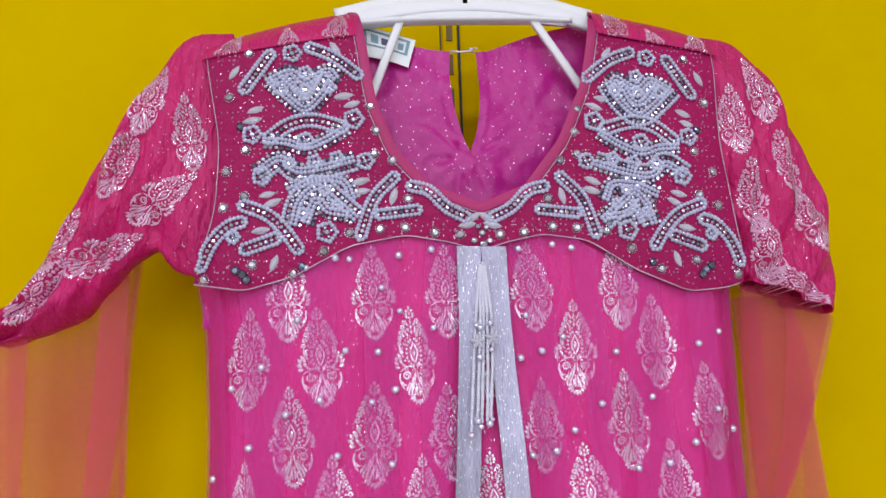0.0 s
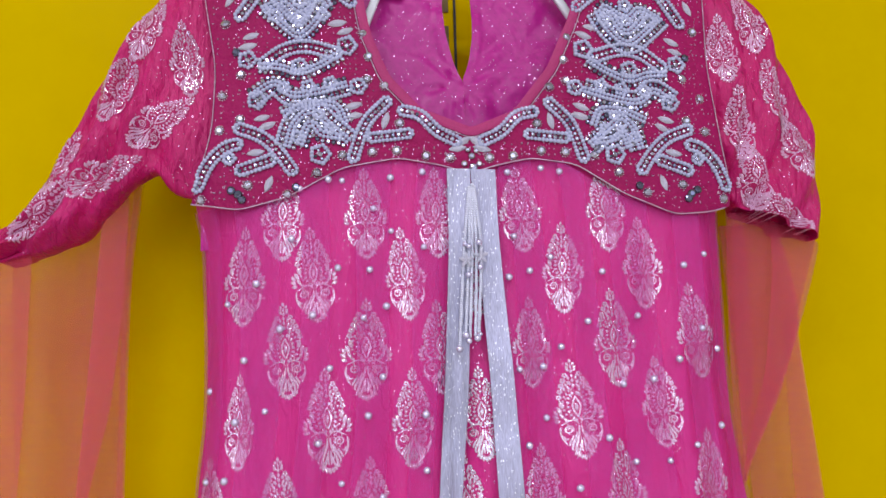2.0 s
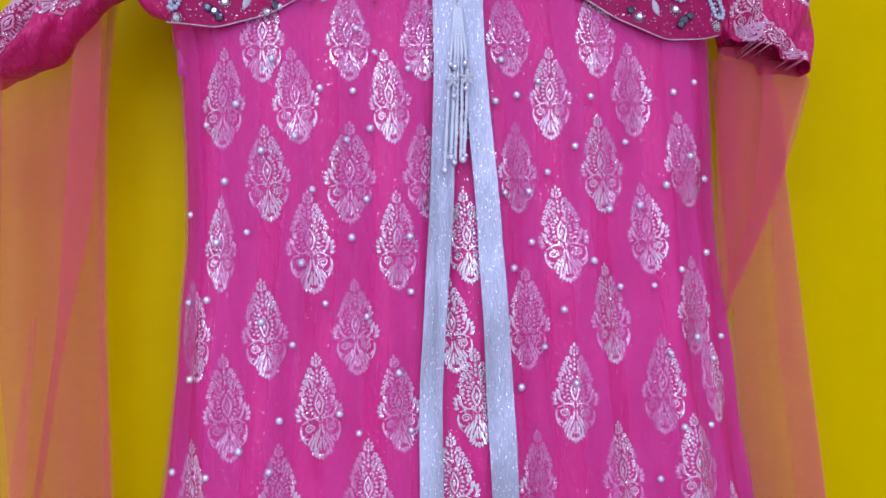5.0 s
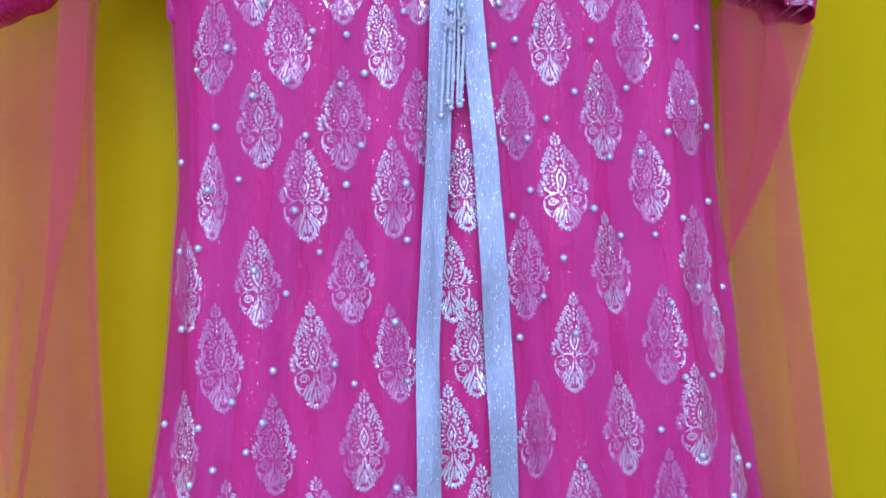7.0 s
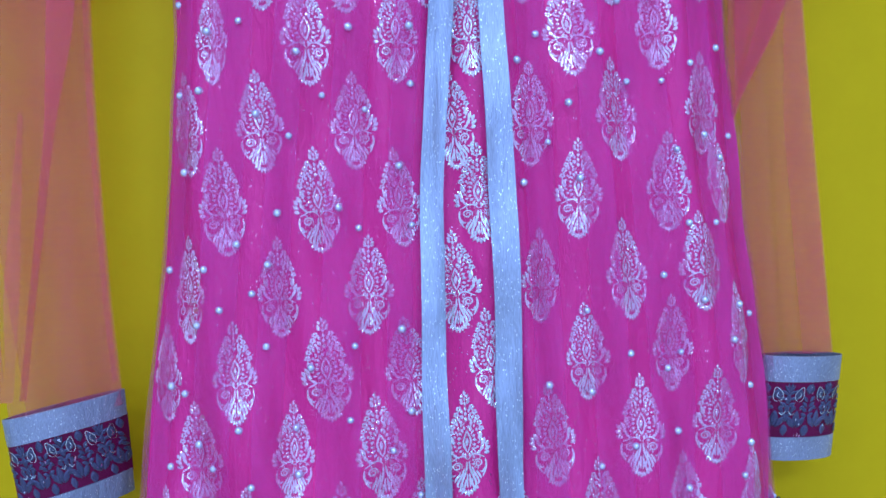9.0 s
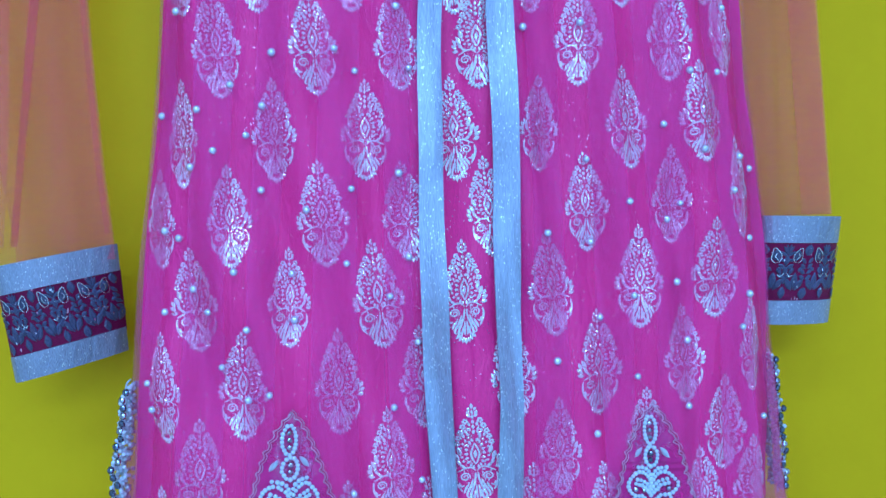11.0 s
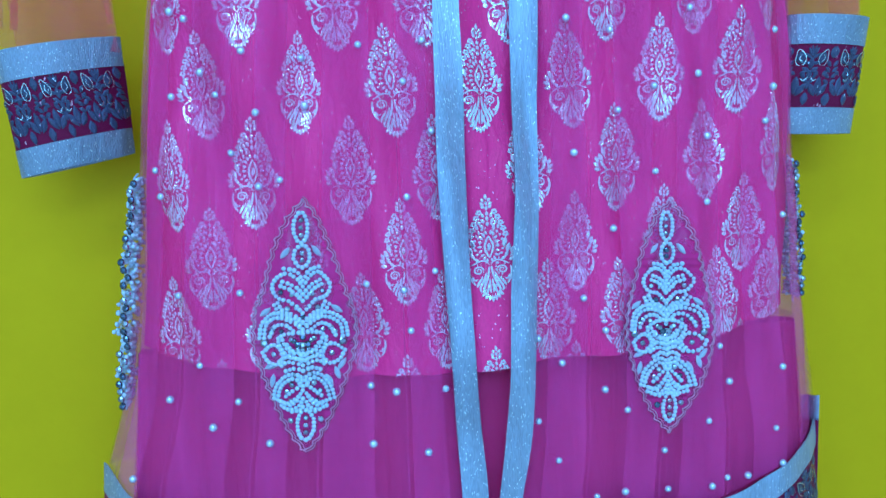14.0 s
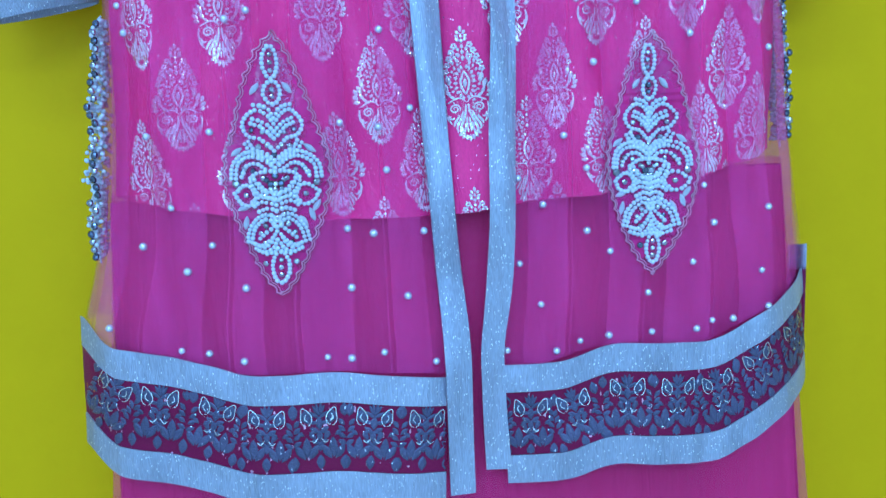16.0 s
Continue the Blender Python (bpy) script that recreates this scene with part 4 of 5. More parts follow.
def back_border(z0, z1, mat, nm, par):
    return cloth(nm, lambda u, v: (0.2535 + 0.0095 * u, 0.052 + 0.004 * math.sin(u * 5) - 0.006 * u, z0 + 0.004 * u + v * (z1 - z0)), 20, 6, mat, par)


bb = back_border(0.622, 0.562, BAND, "back_hem_band", dress)
back_border(0.640, 0.620, RIBBON, "back_hem_ribbon", bb)
back_border(0.563, 0.543, RIBBON, "back_hem_ribbon", bb)
cloth("back_overlay", lambda u, v: (-0.215 + u * 0.425, 0.074 - 0.012 * abs(2 * u - 1) ** 4, 0.98 + v * (0.64 - 0.98)), 30, 20, NET, dress, "", 0)

# ---- cuffs ----


def cuff(tl, tr, br, bl, y_l, y_r, name, label, reps):
    """A flattened ring of ribbon, wine band and ribbon."""
    tl, tr, br, bl = [np.array(p) for p in (tl, tr, br, bl)]

    def at(u, v, lift, back=False):
        p = (tl + (tr - tl) * u) * (1 - v) + (bl + (br - bl) * u) * v
        y = y_l + (y_r - y_l) * u + 0.024 * v
        arc = 0.013 * max(0.0, 1 - (2 * u - 1) ** 2) ** 0.6 + 0.0004
        return p[0], y - (arc if not back else -arc * 0.9) - (lift if not back else -lift), p[1]

    def ring(v0, v1, lift):
        def f(u, v):
            s = 2 * u if u < 0.5 else 2 - 2 * u
            return at(s, v0 + v * (v1 - v0), lift, u > 0.5)
        return f
    band = cloth(name, ring(0.22, 0.80, 0.0), 48, 6, BAND, dress, label, closed=True)
    cloth("cuff_ribbon", ring(0.0, 0.24, 0.0012), 48, 3, RIBBON, band, "silver ribbon", closed=True)
    cloth("cuff_ribbon", ring(0.775, 1.0, 0.0012), 48, 3, RIBBON, band, "silver ribbon", closed=True)
    sf = Surface(band)
    tilt = math.degrees(math.atan2(tr[1] - tl[1], tr[0] - tl[0]))
    for i in range(reps):
        x, _, z = at((i + 0.5) / reps, 0.51, 0)
        laid("border_motif", BORDER, SLATE, band, sf, x, z, 0.0006, -tilt, np.linalg.norm(tr - tl) / reps / 0.0350, 1.0)
        laid("paisley_outline", PAISLEY, SILVER_EDGE, band, sf, x, z, 0.0010, -tilt, np.linalg.norm(tr - tl) / reps / 0.0350, 1.0)
    return band


cuff((-0.3200, 0.912), (-0.2475, 0.925), (-0.2490, 0.845), (-0.3180, 0.829), 0.040, 0.066, "cuff", "wine cuff with silver ribbon edges and woven flowers", 3)
cuff((0.2325, 0.9315), (0.2965, 0.929), (0.2995, 0.845), (0.2345, 0.8465), 0.044, 0.048, "cuff", "wine cuff with silver ribbon edges and woven flowers", 2)

# ---- studs on the overlay ----


def stud_mesh():
    prof = [(0.0024, 0.0), (0.0023, 0.0008), (0.0017, 0.0017), (0.0008, 0.0022), (0.0, 0.0023)]
    vs, fs, n = [], [], 10
    for r, h in prof[:-1]:
        vs += [(r * math.cos(2 * math.pi * i / n), -h, r * math.sin(2 * math.pi * i / n)) for i in range(n)]
    vs.append((0, -prof[-1][1], 0))
    for k in range(len(prof) - 2):
        fs += [(k * n + i, k * n + (i + 1) % n, (k + 1) * n + (i + 1) % n, (k + 1) * n + i) for i in range(n)]
    fs += [((len(prof) - 2) * n + i, (len(prof) - 2) * n + (i + 1) % n, len(vs) - 1) for i in range(n)]
    return mesh_of("stud", vs, fs)


STUD = stud_mesh()
STUDS_HIGH = [(56, 1354), (70, 1351), (30, 1351), (-35, 1351), (-59, 1347), (-105, 1345), (-95, 1344), (-128, 1342), (-72, 1323), (-59, 1306), (33, 1301), (-132, 1301), (-35, 1293), (181, 1287), (60, 1285), (163, 1278), (-98, 1278), (-75, 1277), (44, 1275), (98, 1273), (28, 1270), (-157, 1268), (-178, 1254), (-63, 1250), (-116, 1244), (-80, 1242), (124, 1240), (85, 1236), (-140, 1235), (174, 1230), (65, 1218), (189, 1215), (-165, 1213), (152, 1207), (-104, 1206), (51, 1204), (32, 1202), (-66, 1199), (133, 1193), (-191, 1192), (110, 1190), (-150, 1177), (-36, 1172), (-77, 1172), (-171, 1170)]
STUDS_MIDDLE = [(52, 1167), (184, 1158), (-112, 1154), (94, 1152), (37, 1148), (160, 1145), (142, 1134), (117, 1134), (-36, 1133), (-177, 1130), (-191, 1129), (-96, 1126), (72, 1118), (-67, 1116), (-140, 1114), (-118, 1098), (196, 1096), (173, 1096), (59, 1092), (150, 1085), (187, 1080), (-46, 1077), (-188, 1076), (79, 1066), (40, 1064), (-87, 1050), (-127, 1047), (-38, 1037), (-74, 1036), (156, 1033), (178, 1033), (-155, 1027), (-135, 1013), (-176, 1011), (-204, 1011), (138, 997), (-146, 994), (-167, 984), (165, 979), (195, 974), (83, 974), (-182, 974), (-47, 967), (208, 966), (-138, 958)]
STUDS_WAIST = [(-79, 957), (187, 950), (-108, 944), (110, 944), (151, 942), (-202, 933), (140, 931), (-193, 928), (53, 924), (85, 917), (201, 916), (-42, 911), (-83, 908), (-156, 905), (-120, 902), (-184, 894), (145, 887), (-55, 885), (113, 879), (-174, 879), (-204, 879), (197, 877), (-119, 871), (-149, 867), (91, 864), (192, 854), (-37, 853), (154, 845), (-167, 842), (58, 836), (-217, 832), (-136, 824), (116, 822), (-150, 820), (-214, 815), (-55, 810), (151, 800), (208, 789), (85, 784), (-38, 760), (-83, 753), (-166, 751), (-206, 750), (-59, 749), (64, 737)]
STUDS_LOW = [(-55, 721), (78, 715), (32, 710), (-194, 704), (162, 698), (50, 691), (-83, 683), (210, 680), (-66, 680), (-33, 679), (-218, 678), (-171, 678), (79, 672), (171, 671), (-188, 662), (94, 657), (31, 652), (-152, 648), (152, 646), (-83, 644), (-46, 636), (206, 635), (121, 626), (-246, 624), (46, 622), (-198, 608), (212, 608), (-180, 605), (184, 602), (168, 602), (-64, 599), (-157, 599), (-102, 598), (123, 598), (155, 598), (93, 597), (-86, 596), (73, 594), (21, 591), (56, 588), (-29, 588)]
for x, z in itertools.chain(STUDS_HIGH, STUDS_MIDDLE, STUDS_WAIST, STUDS_LOW):
    put("stud", STUD, STEEL, over_l if x < 0 else over_r, OVER.seat(x / 1000, z / 1000, 0.0006, 0, rnd.uniform(1.0, 1.25)))

# ---- skirt under the dress ----
skirt = tagged(new("skirt"), "gathered magenta net skirt over a satin lining, hanging below the dress", "skirt")
skirt.location = (0.0, 0.03, 0.2)


def pleated(top, low, w_top, w_low, y0, depth, n, amp, seed):
    def f(u, v):
        a = 2 * math.pi * u
        half = w_top + (w_low - w_top) * v
        s = math.copysign(abs(math.cos(a)) ** 0.7, math.cos(a))
        q = -math.copysign(abs(math.sin(a)) ** 0.5, math.sin(a))
        rip = amp * (0.3 + v) * (math.sin(n * a + seed + 2.6 * math.sin(3 * a + seed)) * (0.7 + 0.5 * math.sin(5 * a)) + 0.45 * math.sin((2 * n + 3) * a + 2 * math.sin(4 * a)))
        return -0.002 + half * s * (1 + 0.2 * rip / 0.1), y0 + depth * q + rip, top + v * (low - top)
    return f


link("satin_lining", mesh_of("satin_lining", *sheet(pleated(0.706, 0.16, 0.241, 0.285, 0.042, 0.016, 14, 0.0036, 0.6), 320, 20, True)), SKIRT, skirt, "deep magenta satin lining")
link("net_layer", mesh_of("net_layer", *sheet(pleated(0.712, 0.14, 0.238, 0.300, 0.042, 0.029, 9, 0.0032, 2.0), 320, 20, True)), SKIRT_NET, skirt, "sheer pink net")

# ---- beadwork ----


def crystal_mesh(name="rhinestone", n=8):
    prof = [(1.0, 0.0), (0.92, 0.45), (0.5, 0.75)]
    vs, fs = [], []
    for k, (r, h) in enumerate(prof):
        vs += [(r * math.cos(2 * math.pi * (i + 0.5 * k) / n), -h, r * math.sin(2 * math.pi * (i + 0.5 * k) / n)) for i in range(n)]
    for k in range(2):
        for i in range(n):
            a, b, c, d = k * n + i, k * n + (i + 1) % n, (k + 1) * n + i, (k + 1) * n + (i + 1) % n
            fs += [(a, b, c), (b, d, c)]
    fs.append(tuple(range(2 * n, 3 * n)))
    return mesh_of(name, vs, fs, smooth=False)


GEM = crystal_mesh()
DARK_GEM = crystal_mesh()


def leaf_bead(name="thread_leaf"):
    """A padded silk leaf with slanting ridges."""
    vs, fs, n, k = [], [], 10, 7
    for i in range(n + 1):
        s = i / n
        w = 0.5 * math.sin(math.pi * s) ** 0.8
        for j in range(k):
            t = -1 + 2 * j / (k - 1)
            ridge = 0.10 * math.sin(10 * math.pi * s + 3 * t)
            vs.append((w * t, -(1 - t * t) * (0.34 + ridge) * math.sin(math.pi * s) ** 0.5, (s - 0.5) * 2.6 + 0.25 * t * w))
    fs = [(i * k + j, i * k + j + 1, (i + 1) * k + j + 1, (i + 1) * k + j) for i in range(n) for j in range(k - 1)]
    return mesh_of(name, vs, fs)


SILK_LEAF = leaf_bead()
BEAD = 0.00175


def gem(surf, parent, x, z, r, dark=False):
    put("rhinestone", DARK_GEM if dark else GEM, SMOKE if dark else CRYSTAL, parent,
        surf.seat(x, z, 0.0004) @ pose(0, 0, 0, rnd.uniform(-14, 14), rnd.uniform(0, 45), rnd.uniform(-14, 14)) @ Matrix.Scale(r, 4))


def strand(surf, parent, points, r=BEAD, lift=None, mat=None):
    pts = surf.path(points, r * 0.7 if lift is None else lift, r * 1.72)
    beads("bead_strand", pts, r, mat or PEARL, parent)


def side_line(points, off):
    p = smooth_path(points, 0.002)
    out = []
    for i, q in enumerate(p):
        d = p[min(i + 1, len(p) - 1)] - p[max(i - 1, 0)]
        d /= np.linalg.norm(d) + 1e-9
        out.append((q[0] - d[1] * off, q[1] + d[0] * off))
    return out


def capsule(surf, parent, points, half, gem_r=0.0019):
    """A closed outline of beads round a row of crystals."""
    p = smooth_path(points, 0.002)
    d0, d1 = (p[0] - p[1]) / np.linalg.norm(p[0] - p[1]), (p[-1] - p[-2]) / np.linalg.norm(p[-1] - p[-2])
    loop = side_line(points, half) + [tuple(p[-1] + d1 * half * 0.8)] + side_line(points, -half)[::-1] + [tuple(p[0] + d0 * half * 0.8)]
    loop.append(loop[0])
    strand(surf, parent, loop)
    for q in smooth_path(points, gem_r * 2.15):
        gem(surf, parent, q[0], q[1], gem_r * rnd.uniform(0.85, 1.1), rnd.random() < 0.12)


def flower(surf, parent, x, z, r, stone=0.0022):
    loop = [(x + r * math.cos(a) * (1 + 0.12 * math.cos(5 * a)), z + r * math.sin(a) * (1 + 0.12 * math.cos(5 * a))) for a in np.linspace(0, 2 * math.pi, 21)]
    strand(surf, parent, loop)
    gem(surf, parent, x, z, stone)
    for k in range(4):
        gem(surf, parent, x + 0.55 * r * math.cos(k * 1.57 + 0.4), z + 0.55 * r * math.sin(k * 1.57 + 0.4), stone * 0.6, k == 2)


def silk(surf, parent, x, z, turn, size=0.0054):
    put("thread_leaf", SILK_LEAF, THREAD, parent, surf.seat(x, z, 0.0004, turn, size * rnd.uniform(0.9, 1.1)))


def mm(points, sgn=1):
    """Millimetres from the middle of the yoke to metres; sgn -1 mirrors the design."""
    return [((x / 1000 - 0.0015) * sgn + 0.0015, 1.4 + z / 1000) for x, z in points]


BARS = [
    ([(-153.4, 104), (-172.6, 74.2)], 3.9), ([(-124.7, 109), (-105.8, 100.7), (-87, 86)], 3.7), ([(-153.7, 34.9), (-138, 46.8), (-120.8, 50.3), (-98.6, 44.4)], 4.6),
    ([(-172, -14.7), (-154.1, -22.3), (-142, -33.6), (-131.2, -48.5)], 3.9), ([(-201.2, -59.8), (-193.6, -43), (-182.2, -30.8), (-171.7, -27.1)], 3.9),
    ([(-170.1, -48.1), (-146.7, -39.7)], 3.9), ([(-60.6, 6.6), (-76.9, -11.3), (-86.9, -39)], 3.6), ([(-73.6, -22.7), (-43.8, -19.1)], 3.2),
    ([(-49.6, -1.1), (-36, -5), (-22.7, -17.9), (-8, -25.7)], 3.6),
]
LINES = [
    [(-154.3, 79.7), (-140.6, 66.6), (-127, 57.4), (-113.4, 69.5), (-105.9, 83)], [(-143.2, 82.6), (-127, 66.7), (-115.9, 82.9)],
    [(-154.3, 79.7), (-138.3, 87), (-127.1, 79), (-110.9, 88), (-105.9, 83)], [(-156.1, 32.3), (-140.3, 31.1), (-126.8, 27.3), (-110.9, 33.8), (-96.1, 43.1)],
    [(-160.5, 9.2), (-145, 18.2), (-132.8, 9.2), (-113.4, 11.8), (-91.3, 18.3)], [(-133.7, -29.9), (-129, -13.6), (-118.2, -3.6), (-108.5, -11.2), (-91.6, -26.4)],
    [(-137.5, -6), (-120.7, 1.5), (-101.2, 1.5), (-94, -11.2)], [(-124.2, -28.7), (-118.2, -13.7), (-111, -21.3), (-96.5, -23.9)],
]
FLOWERS = [(-137.2, 104.3, 6), (-91.1, 51, 6.5), (-165.8, 38.8, 6), (-158.1, 6.7, 6), (-82.7, 18.3, 5.5), (-111, -36, 6.5), (-103.6, 20.5, 4.5), (-120, 17.5, 4.5), (-126.9, 34, 5.5),
           (-146, 75.5, 4.5), (-109, 76, 4), (-127, 88, 4.5), (-127, 74.5, 3.6), (-128, -22, 3.6), (-104, -15.5, 3.4), (-112.5, -4.5, 3.2), (-138.5, 16, 4), (-178, -38.5, 4)]
LEAVES = [(-163.8, 58.4, 68), (-166, 50, 75), (-98.4, 69.6, 80), (-92.2, 63, 70), (-154.3, -7.2, 75), (-150.6, -13.5, 65), (-86.5, 2.8, 70), (-85.4, -4.9, 78),
          (-62.1, -8.8, 15), (-148.8, -58, 20), (-180.3, 88.8, 30), (-158.6, -33.9, 80), (-4.0, -25.7, 60), (-8.0, -31.1, 80), (-104.6, 107.6, -35)]
STONES = [(-183.4, 68.8), (-170.4, 27.1), (-184.4, 11.3), (-186.1, -15.9), (-170.9, -7.9), (-78.5, 61.2), (-74.4, 42.4), (-75.7, 24), (-62.3, 18.8), (-94.6, -36.4),
          (-72.3, -33.6), (-53.9, -32.2), (-31.9, -36.4), (-13.4, -38.3), (-113.4, -49.9), (-164.1, -59.1), (-51.5, -10.9), (-198.6, -69), (-169.5, 105.1), (-135, -66)]
DARK_STONES = [(-174.4, 45.2), (-128.8, -60.7), (-170.9, -66.2), (-176, -63), (-168, -70)]
for sgn in (-1, 1):
    flip = -sgn
    for pts, half in BARS:
        capsule(YK, yoke, mm(pts, flip), half / 1000)
    for i, pts in enumerate(LINES):
        line = mm(pts, flip)
        strand(YK, yoke, line)
        strand(YK, yoke, side_line(line, 0.0033))
        for q in smooth_path(side_line(line, 0.0066), 0.0042):
            gem(YK, yoke, q[0], q[1], 0.0020, rnd.random() < 0.3)
        for q in smooth_path(side_line(line, -0.0034), 0.0042):
            gem(YK, yoke, q[0], q[1], 0.0019, rnd.random() < 0.35)
        if i in (0, 5):
            strand(YK, yoke, side_line(line, 0.0100))
        if i in (4,):
            strand(YK, yoke, side_line(line, -0.0068))
    for x, z, r in FLOWERS:
        (px, pz), = mm([(x, z)], flip)
        flower(YK, yoke, px, pz, r / 1000)
    for x, z, turn in LEAVES:
        (px, pz), = mm([(x, z)], flip)
        silk(YK, yoke, px, pz, turn * flip)
    for x, z in STONES:
        (px, pz), = mm([(x, z)], flip)
        gem(YK, yoke, px, pz, 0.0033)
        beads("stone_setting", [YK.on(px + 0.0036 * math.cos(a), pz + 0.0036 * math.sin(a), 0.0003)[0][:] for a in np.linspace(0, 6.28, 13)[:-1]], 0.0006, SILVER_EDGE, yoke, template=SMALL_BALL)
    for x, z in DARK_STONES:
        (px, pz), = mm([(x, z)], flip)
        gem(YK, yoke, px, pz, 0.0034, True)
for x, z, r in ((0.0028, 1.3628, 0.0028), (0.0037, 1.354, 0.0034), (-0.003, 1.357, 0.0026), (0.0085, 1.357, 0.0024), (0.0, 1.3675, 0.0022), (0.0062, 1.3670, 0.0022)):
    gem(YK, yoke, x, z, r)
# fine sequin stitches between the beadwork
dots = []
for i in range(2600):
    x = rnd.uniform(-0.205, 0.207)
    z = rnd.uniform(1.325, 1.52)
    x, z = round(x / 0.0042) * 0.0042 + rnd.uniform(-0.0008, 0.0008), round(z / 0.0042) * 0.0042 + rnd.uniform(-0.0008, 0.0008)
    if yoke_low(x) + 0.004 < z < yoke_top(x) - 0.008 and arm_l(z) + 0.004 < x < arm_r(z) - 0.004 and (abs(x) > 0.06 or z < 1.375):
        dots.append(YK.on(x, z, 0.0003)[0][:])
tagged(beads("sequin_scatter", dots, 0.00065, ZARI, yoke, template=SMALL_BALL), kind="stuff")

# ---- beaded drop appliques on the overlay ----


def applique(cx, cz, size, surf, lean=0.0):
    """A pointed oval of corded net, filled with white beads and crystals; the design is drawn in tenths of a millimetre round its middle."""
    def at(x, z):
        x, z = (x - 275) * 0.000133 * size, (640 - z) * 0.000141 * size
        a = radians(lean)
        return cx + x * math.cos(a) + z * math.sin(a), cz - x * math.sin(a) + z * math.cos(a)

    def both(pts):
        return [at(*p) for p in pts], [at(550 - p[0], p[1]) for p in pts]
    rim = [(275, 20), (215, 90), (160, 200), (115, 320), (80, 430), (40, 540), (22, 640), (38, 750), (75, 860), (115, 960), (170, 1070), (225, 1150), (278, 1205)]
    outline = smooth_path(both(rim)[0], 0.0012)
    rim_l = [(p[0] + 0.0011 * math.sin(i * 0.95), p[1] + 0.0006 * math.cos(i * 0.95)) for i, p in enumerate(outline)]
    outline = smooth_path(both(rim)[1], 0.0012)
    rim_r = [(p[0] + 0.0011 * math.sin(i * 0.95), p[1] + 0.0006 * math.cos(i * 0.95)) for i, p in enumerate(outline)]
    n = min(len(rim_l), len(rim_r))
    rows = [(rim_l[i], rim_r[i]) for i in range(n)]

    def ground(u, v):
        (x0, z0), (x1, z1) = rows[min(n - 1, int(v * (n - 1)))]
        x, z = x0 + u * (x1 - x0), z0 + u * (z1 - z0)
        p = surf.on(x, z, 0.0012)[0]
        return p.x, p.y, p.z
    body = cloth("applique", ground, 12, n - 1, APPLIQUE_NET, dress, "pointed oval applique of white beads and crystals", 0)
    for line in (rim_l, rim_r):
        tube("cord", surf.path(line, 0.0016, 0.0012), 0.00035, ZARI, body)
        tube("cord", surf.path(side_line(line, 0.0016), 0.0016, 0.0012), 0.0003, ZARI, body)
        strand(surf, body, line, 0.0005, 0.002, ZARI)

    def run(pts, mirrored=True, r=0.0016, twice=0.0):
        for k, line in enumerate(both(pts)):
            if k == 0 or mirrored:
                strand(surf, body, line, r, r * 0.7 + 0.0012, WHITE_BEAD)
                if twice:
                    off = side_line(line, twice if k == 0 else -twice)
                    strand(surf, body, off, r, r * 0.7 + 0.0010, WHITE_BEAD)

    def oval(x, z, rx, rz):
        run([(x + rx * math.sin(a), z + rz * math.cos(a)) for a in np.linspace(0, 2 * math.pi, 13)], False)
    oval(268, 150, 32, 72)
    oval(272, 285, 36, 52)
    oval(283, 1075, 36, 72)
    run([(275, 425), (240, 378), (195, 362), (148, 400), (140, 440), (168, 478), (220, 492), (275, 545)])
    run([(275, 400), (245, 352), (195, 338)])
    run([(180, 420), (225, 440), (275, 490)], twice=0.003)
    run([(165, 500), (190, 535), (230, 550), (275, 585)], twice=-0.003)
    run([(85, 668), (95, 610), (140, 575), (190, 570), (235, 590), (275, 620)], twice=0.003)
    run([(118, 660), (150, 610), (200, 600), (240, 625), (275, 640)])
    run([(165, 665), (205, 640), (275, 632)])
    run([(165, 680), (200, 735), (275, 760)], twice=0.003)
    run([(205, 690), (235, 720), (275, 728)])
    run([(75, 735), (125, 700), (165, 705), (188, 760), (150, 790), (100, 775), (75, 735)])
    run([(180, 790), (215, 770), (275, 785)], twice=0.003)
    run([(200, 815), (240, 800), (275, 812)])
    run([(148, 960), (165, 905), (205, 862), (240, 850), (275, 885)], twice=0.003)
    run([(148, 960), (200, 975), (245, 945), (275, 905)])
    run([(165, 990), (215, 1005), (255, 980), (275, 945)], twice=0.003)
    run([(195, 940), (235, 905), (262, 880)])
    run([(225, 1012), (262, 1000), (275, 985)])
    for x, z, r in ((85, 690, 3.0), (465, 690, 3.0), (138, 622, 2.3), (410, 622, 2.3), (275, 655, 2.4), (255, 690, 2.6), (295, 690, 2.6), (275, 715, 2.0), (225, 880, 2.2),
                    (320, 875, 2.2), (200, 915, 2.0), (350, 915, 2.0), (345, 525, 2.4), (208, 525, 2.4), (138, 742, 2.2), (412, 742, 2.2), (215, 1058, 2.4), (352, 1052, 2.4),
                    (268, 115, 1.9), (268, 150, 1.9), (268, 185, 1.9), (272, 270, 2.2), (272, 302, 1.9), (283, 1040, 2.0), (283, 1075, 2.0), (283, 1110, 2.0), (245, 520, 2), (305, 520, 2), (180, 630, 2), (368, 630, 2),
                    (225, 665, 2), (325, 665, 2), (230, 745, 2), (322, 745, 2), (275, 845, 2.2), (180, 450, 2), (372, 450, 2), (240, 672, 2), (310, 672, 2), (275, 690, 2.3), (215, 705, 2), (335, 705, 2), (252, 712, 1.9), (298, 712, 1.9), (190, 690, 1.9), (360, 690, 1.9),
                    (120, 640, 1.9), (430, 640, 1.9), (230, 460, 1.9), (320, 460, 1.9), (240, 830, 1.9), (310, 830, 1.9), (215, 960, 1.8), (335, 960, 1.8), (275, 560, 2)):
        px, pz = at(x, z)
        dark = rnd.random() < 0.15
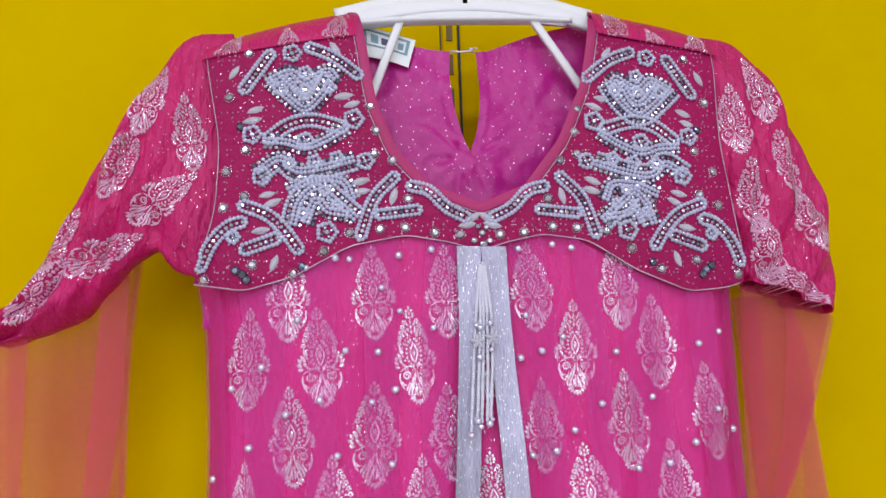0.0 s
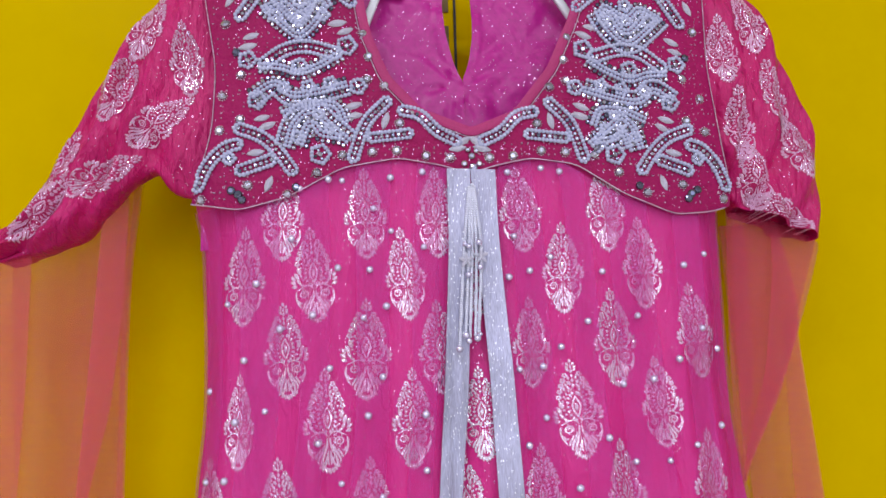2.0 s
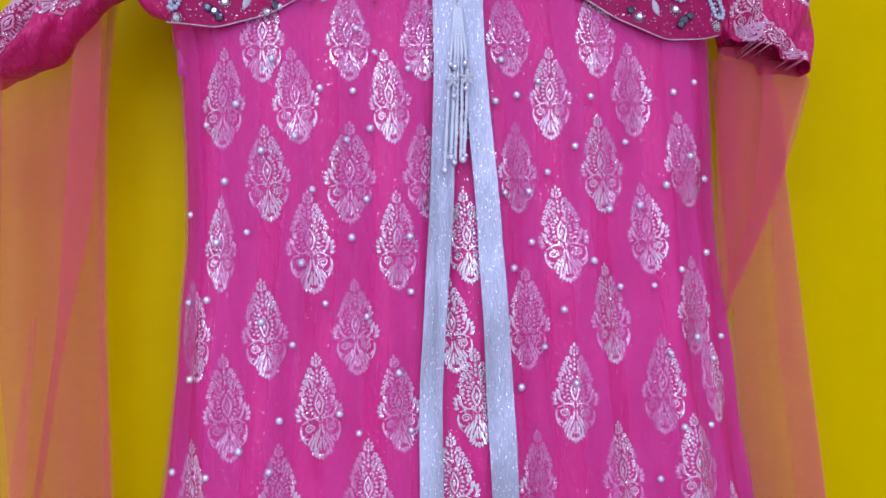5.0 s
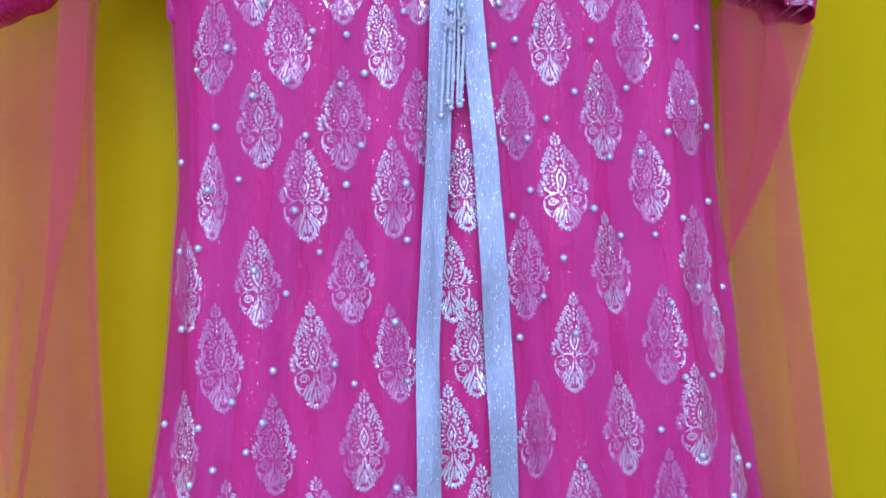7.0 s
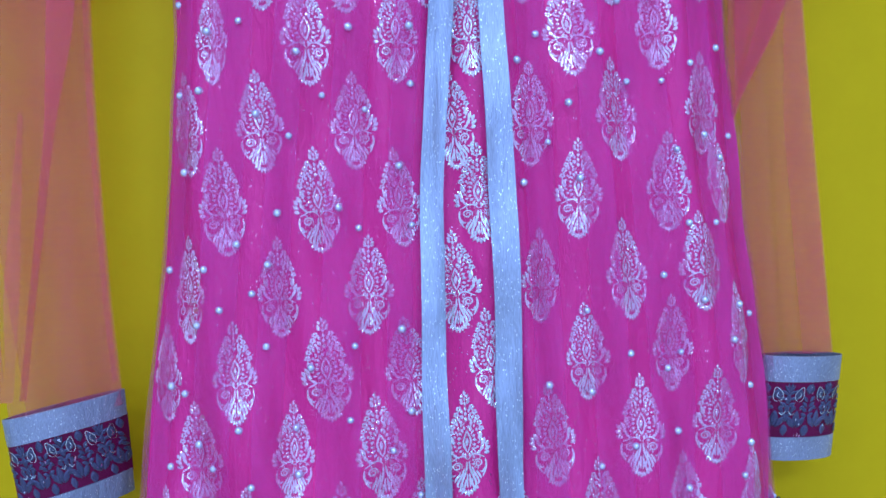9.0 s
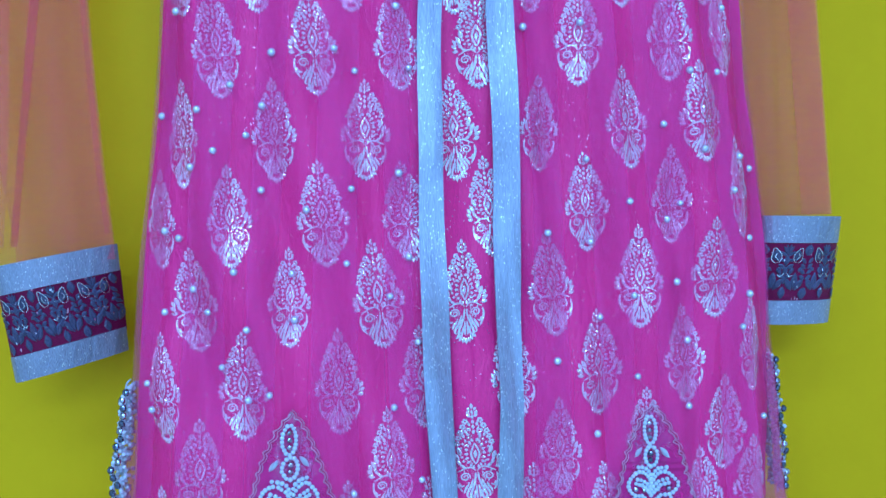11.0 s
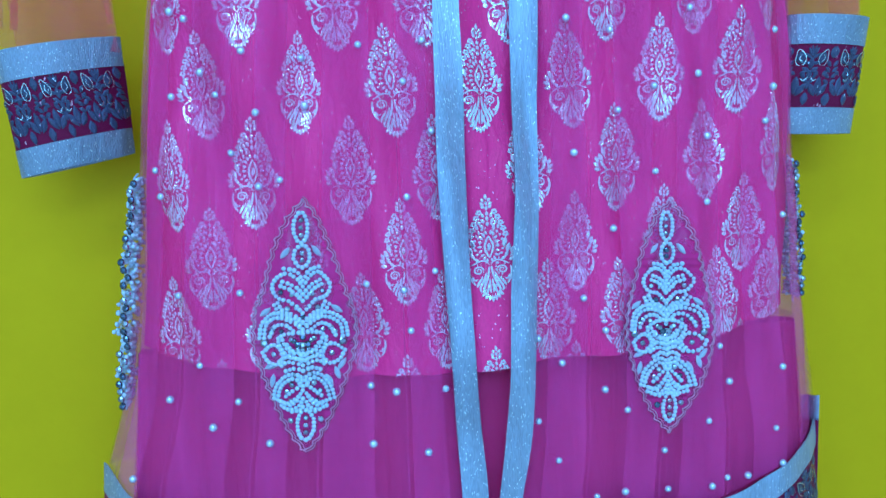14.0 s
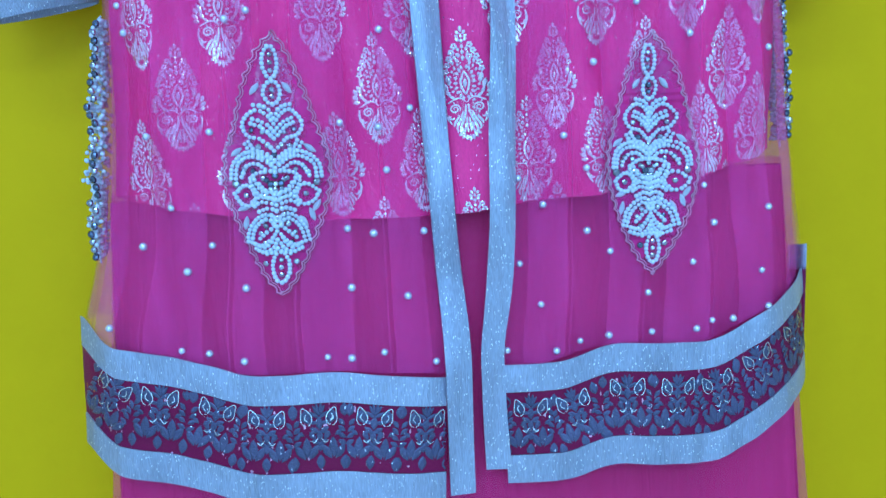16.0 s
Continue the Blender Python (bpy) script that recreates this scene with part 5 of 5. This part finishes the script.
        put("rhinestone", DARK_GEM if dark else GEM, SMOKE if dark else CRYSTAL, body, surf.seat(px, pz, 0.0018) @ pose(0, 0, 0, rnd.uniform(-12, 12), 0, rnd.uniform(-12, 12)) @ Matrix.Scale(r / 1000 * 0.95, 4))
    for x, z, t in ((200, 265, 40), (345, 262, -40), (95, 545, 55), (440, 535, -55), (118, 800, 70), (440, 840, -20), (122, 870, 10), (462, 800, 35), (400, 870, -30)):
        px, pz = at(x, z)
        put("thread_leaf", SILK_LEAF, THREAD, body, surf.seat(px, pz, 0.0016, t, 0.0038))
    return body


APPLIQUE_NET = sheer("applique_net", (0.85, 0.05, 0.34), 0.45, 0.08, 60)
applique(-0.1265, 0.7235, 1.0, OVER, lean=1.5)
applique(0.1235, 0.7170, 0.97, OVER, lean=1.0)

# the side appliques, turned edge-on round the seams
for sgn, x0, x1, z0, z1 in ((-1, -0.2345, -0.2530, 0.826, 0.668), (1, 0.2325, 0.2395, 0.826, 0.722)):
    pts, gems, steps = [], [], int(abs(z0 - z1) / 0.0026)
    for i in range(steps):
        t = i / steps
        wide = 0.0095 * math.sin(math.pi * t) ** 0.5 + 0.001
        if sgn > 0:
            wide *= 0.6
        wide *= 0.75 + 0.35 * math.sin(i * 0.7) * math.cos(i * 0.31)
        for k in range(9):
            pts.append((x0 + (x1 - x0) * t + sgn * (wide * rnd.uniform(-0.35, 1.0)), 0.034 + 0.0026 * k + rnd.uniform(-0.003, 0.003), z0 + (z1 - z0) * t + rnd.uniform(-0.001, 0.001)))
        if i % 2 == 1:
            gems.append((x0 + (x1 - x0) * t + sgn * wide * rnd.uniform(0.0, 0.9), 0.032, z0 + (z1 - z0) * t))
    body = beads("side_applique", pts, 0.0016, WHITE_BEAD, dress, "beaded applique seen edge-on at the side seam")
    for p in gems:
        put("rhinestone", DARK_GEM if rnd.random() < 0.6 else GEM, None, body, Matrix.Translation(p) @ pose(0, 0, 0, rnd.uniform(-20, 20), 0, 30 * sgn) @ Matrix.Scale(0.0028, 4))
    tube("cord", [(x0 + (x1 - x0) * t + sgn * (0.0068 * (0.6 if sgn > 0 else 1) * math.sin(math.pi * t) ** 0.5 + 0.0016 + 0.0009 * math.sin(t * 70)), 0.046, z0 + 0.004 + (z1 - z0 - 0.008) * t)
                  for t in np.linspace(0, 1, 90)], 0.0007, THREAD, body)

# ---- the bead tassel on the front ribbon ----
tassel = beads("tassel", [(0.0015, -0.0075, 1.3385)], 0.0018, WHITE_BEAD, dress, "white bead tassel with silver balls")


def tassel_y(z):
    return -0.0068 - 0.0006 * math.sin(z * 300)


for a, m1, b, zend in ((-0.001, -0.006, -0.0112, 1.2195), (0.0, -0.0025, -0.0065, 1.2285), (0.0015, 0.0, -0.0035, 1.226), (0.0025, 0.003, 0.0005, 1.227), (0.003, 0.0065, 0.0030, 1.2295)):
    line = smooth_path([(a, 1.337), (m1, 1.288), (b, zend)], 0.0017)
    beads("bead_strand", [(x, tassel_y(z) - 0.0004, z) for x, z in line], 0.00135, WHITE_BEAD, tassel)
for x, z, r in ((-0.0115, 1.217, 0.0027), (-0.0065, 1.2265, 0.0024), (-0.0045, 1.2225, 0.0024), (0.0015, 1.2245, 0.0025), (0.0035, 1.2275, 0.0020),
                (-0.0055, 1.2935, 0.0021), (-0.0025, 1.2915, 0.0024), (0.0050, 1.2945, 0.0022), (-0.0035, 1.2705, 0.0025), (0.0052, 1.2760, 0.0022)):
    beads("silver_ball", [(x, -0.0098, z)], r, STEEL, tassel, "polished silver ball")
for cx, cz in ((-0.0045, 1.2815), (0.0062, 1.2845)):
    for k in range(5):
        a = k * 2 * math.pi / 5 + 0.4
        put("flower_petal", SILK_LEAF, WHITE_BEAD, tassel, Matrix.Translation((cx + 0.0026 * math.cos(a), -0.0095, cz + 0.0026 * math.sin(a))) @ pose(0, 0, 0, 0, 90 - math.degrees(a), 0) @ Matrix.Scale(0.0028, 4), "white bead petal")

# ---- neck label and hook ----
label = tagged(new("neck_label"), "white woven size label with teal print, sewn in the neck", "label")
label.location = (-0.063, 0.03, 1.53)


def on_label(u, v, lift=0.0):
    a, b, c, d = (-0.0865, 1.5465), (-0.0405, 1.5325), (-0.0470, 1.5085), (-0.0835, 1.5180)
    x = (a[0] + (b[0] - a[0]) * u) * (1 - v) + (d[0] + (c[0] - d[0]) * u) * v
    z = (a[1] + (b[1] - a[1]) * u) * (1 - v) + (d[1] + (c[1] - d[1]) * u) * v
    return x, 0.0315 - 0.003 * math.sin(math.pi * u) * v - lift, z


cloth("tag_cloth", lambda u, v: on_label(u, v), 12, 8, PAPER, label, "", 0.0006)
for u0, u1, v0, v1, mat in ((0.06, 0.12, 0.10, 0.62, TEAL), (0.12, 0.90, 0.10, 0.16, TEAL), (0.86, 0.92, 0.10, 0.62, TEAL), (0.12, 0.90, 0.58, 0.63, TEAL),
                            (0.20, 0.34, 0.24, 0.50, TEAL), (0.40, 0.52, 0.28, 0.50, SLATE), (0.58, 0.66, 0.24, 0.50, SLATE), (0.72, 0.82, 0.28, 0.50, TEAL)):
    cloth("print_bar", lambda u, v: on_label(u0 + u * (u1 - u0), v0 + v * (v1 - v0), 0.0009), 4, 2, mat, label, "", 0.0003)
tube("neck_hook", [(-0.0125, 0.031, 1.5235), (-0.004, 0.030, 1.5225), (0.004, 0.0295, 1.5230), (0.0062, 0.0295, 1.5245), (0.0035, 0.029, 1.5252)], 0.0009, STEEL, dress, "small metal hook")
tube("neck_loop", [(0.0105, 0.031, 1.526), (0.007, 0.030, 1.5265), (0.0050, 0.030, 1.5245), (0.007, 0.030, 1.5225), (0.0105, 0.031, 1.5225)], 0.0006, ZARI, dress, "thread loop")
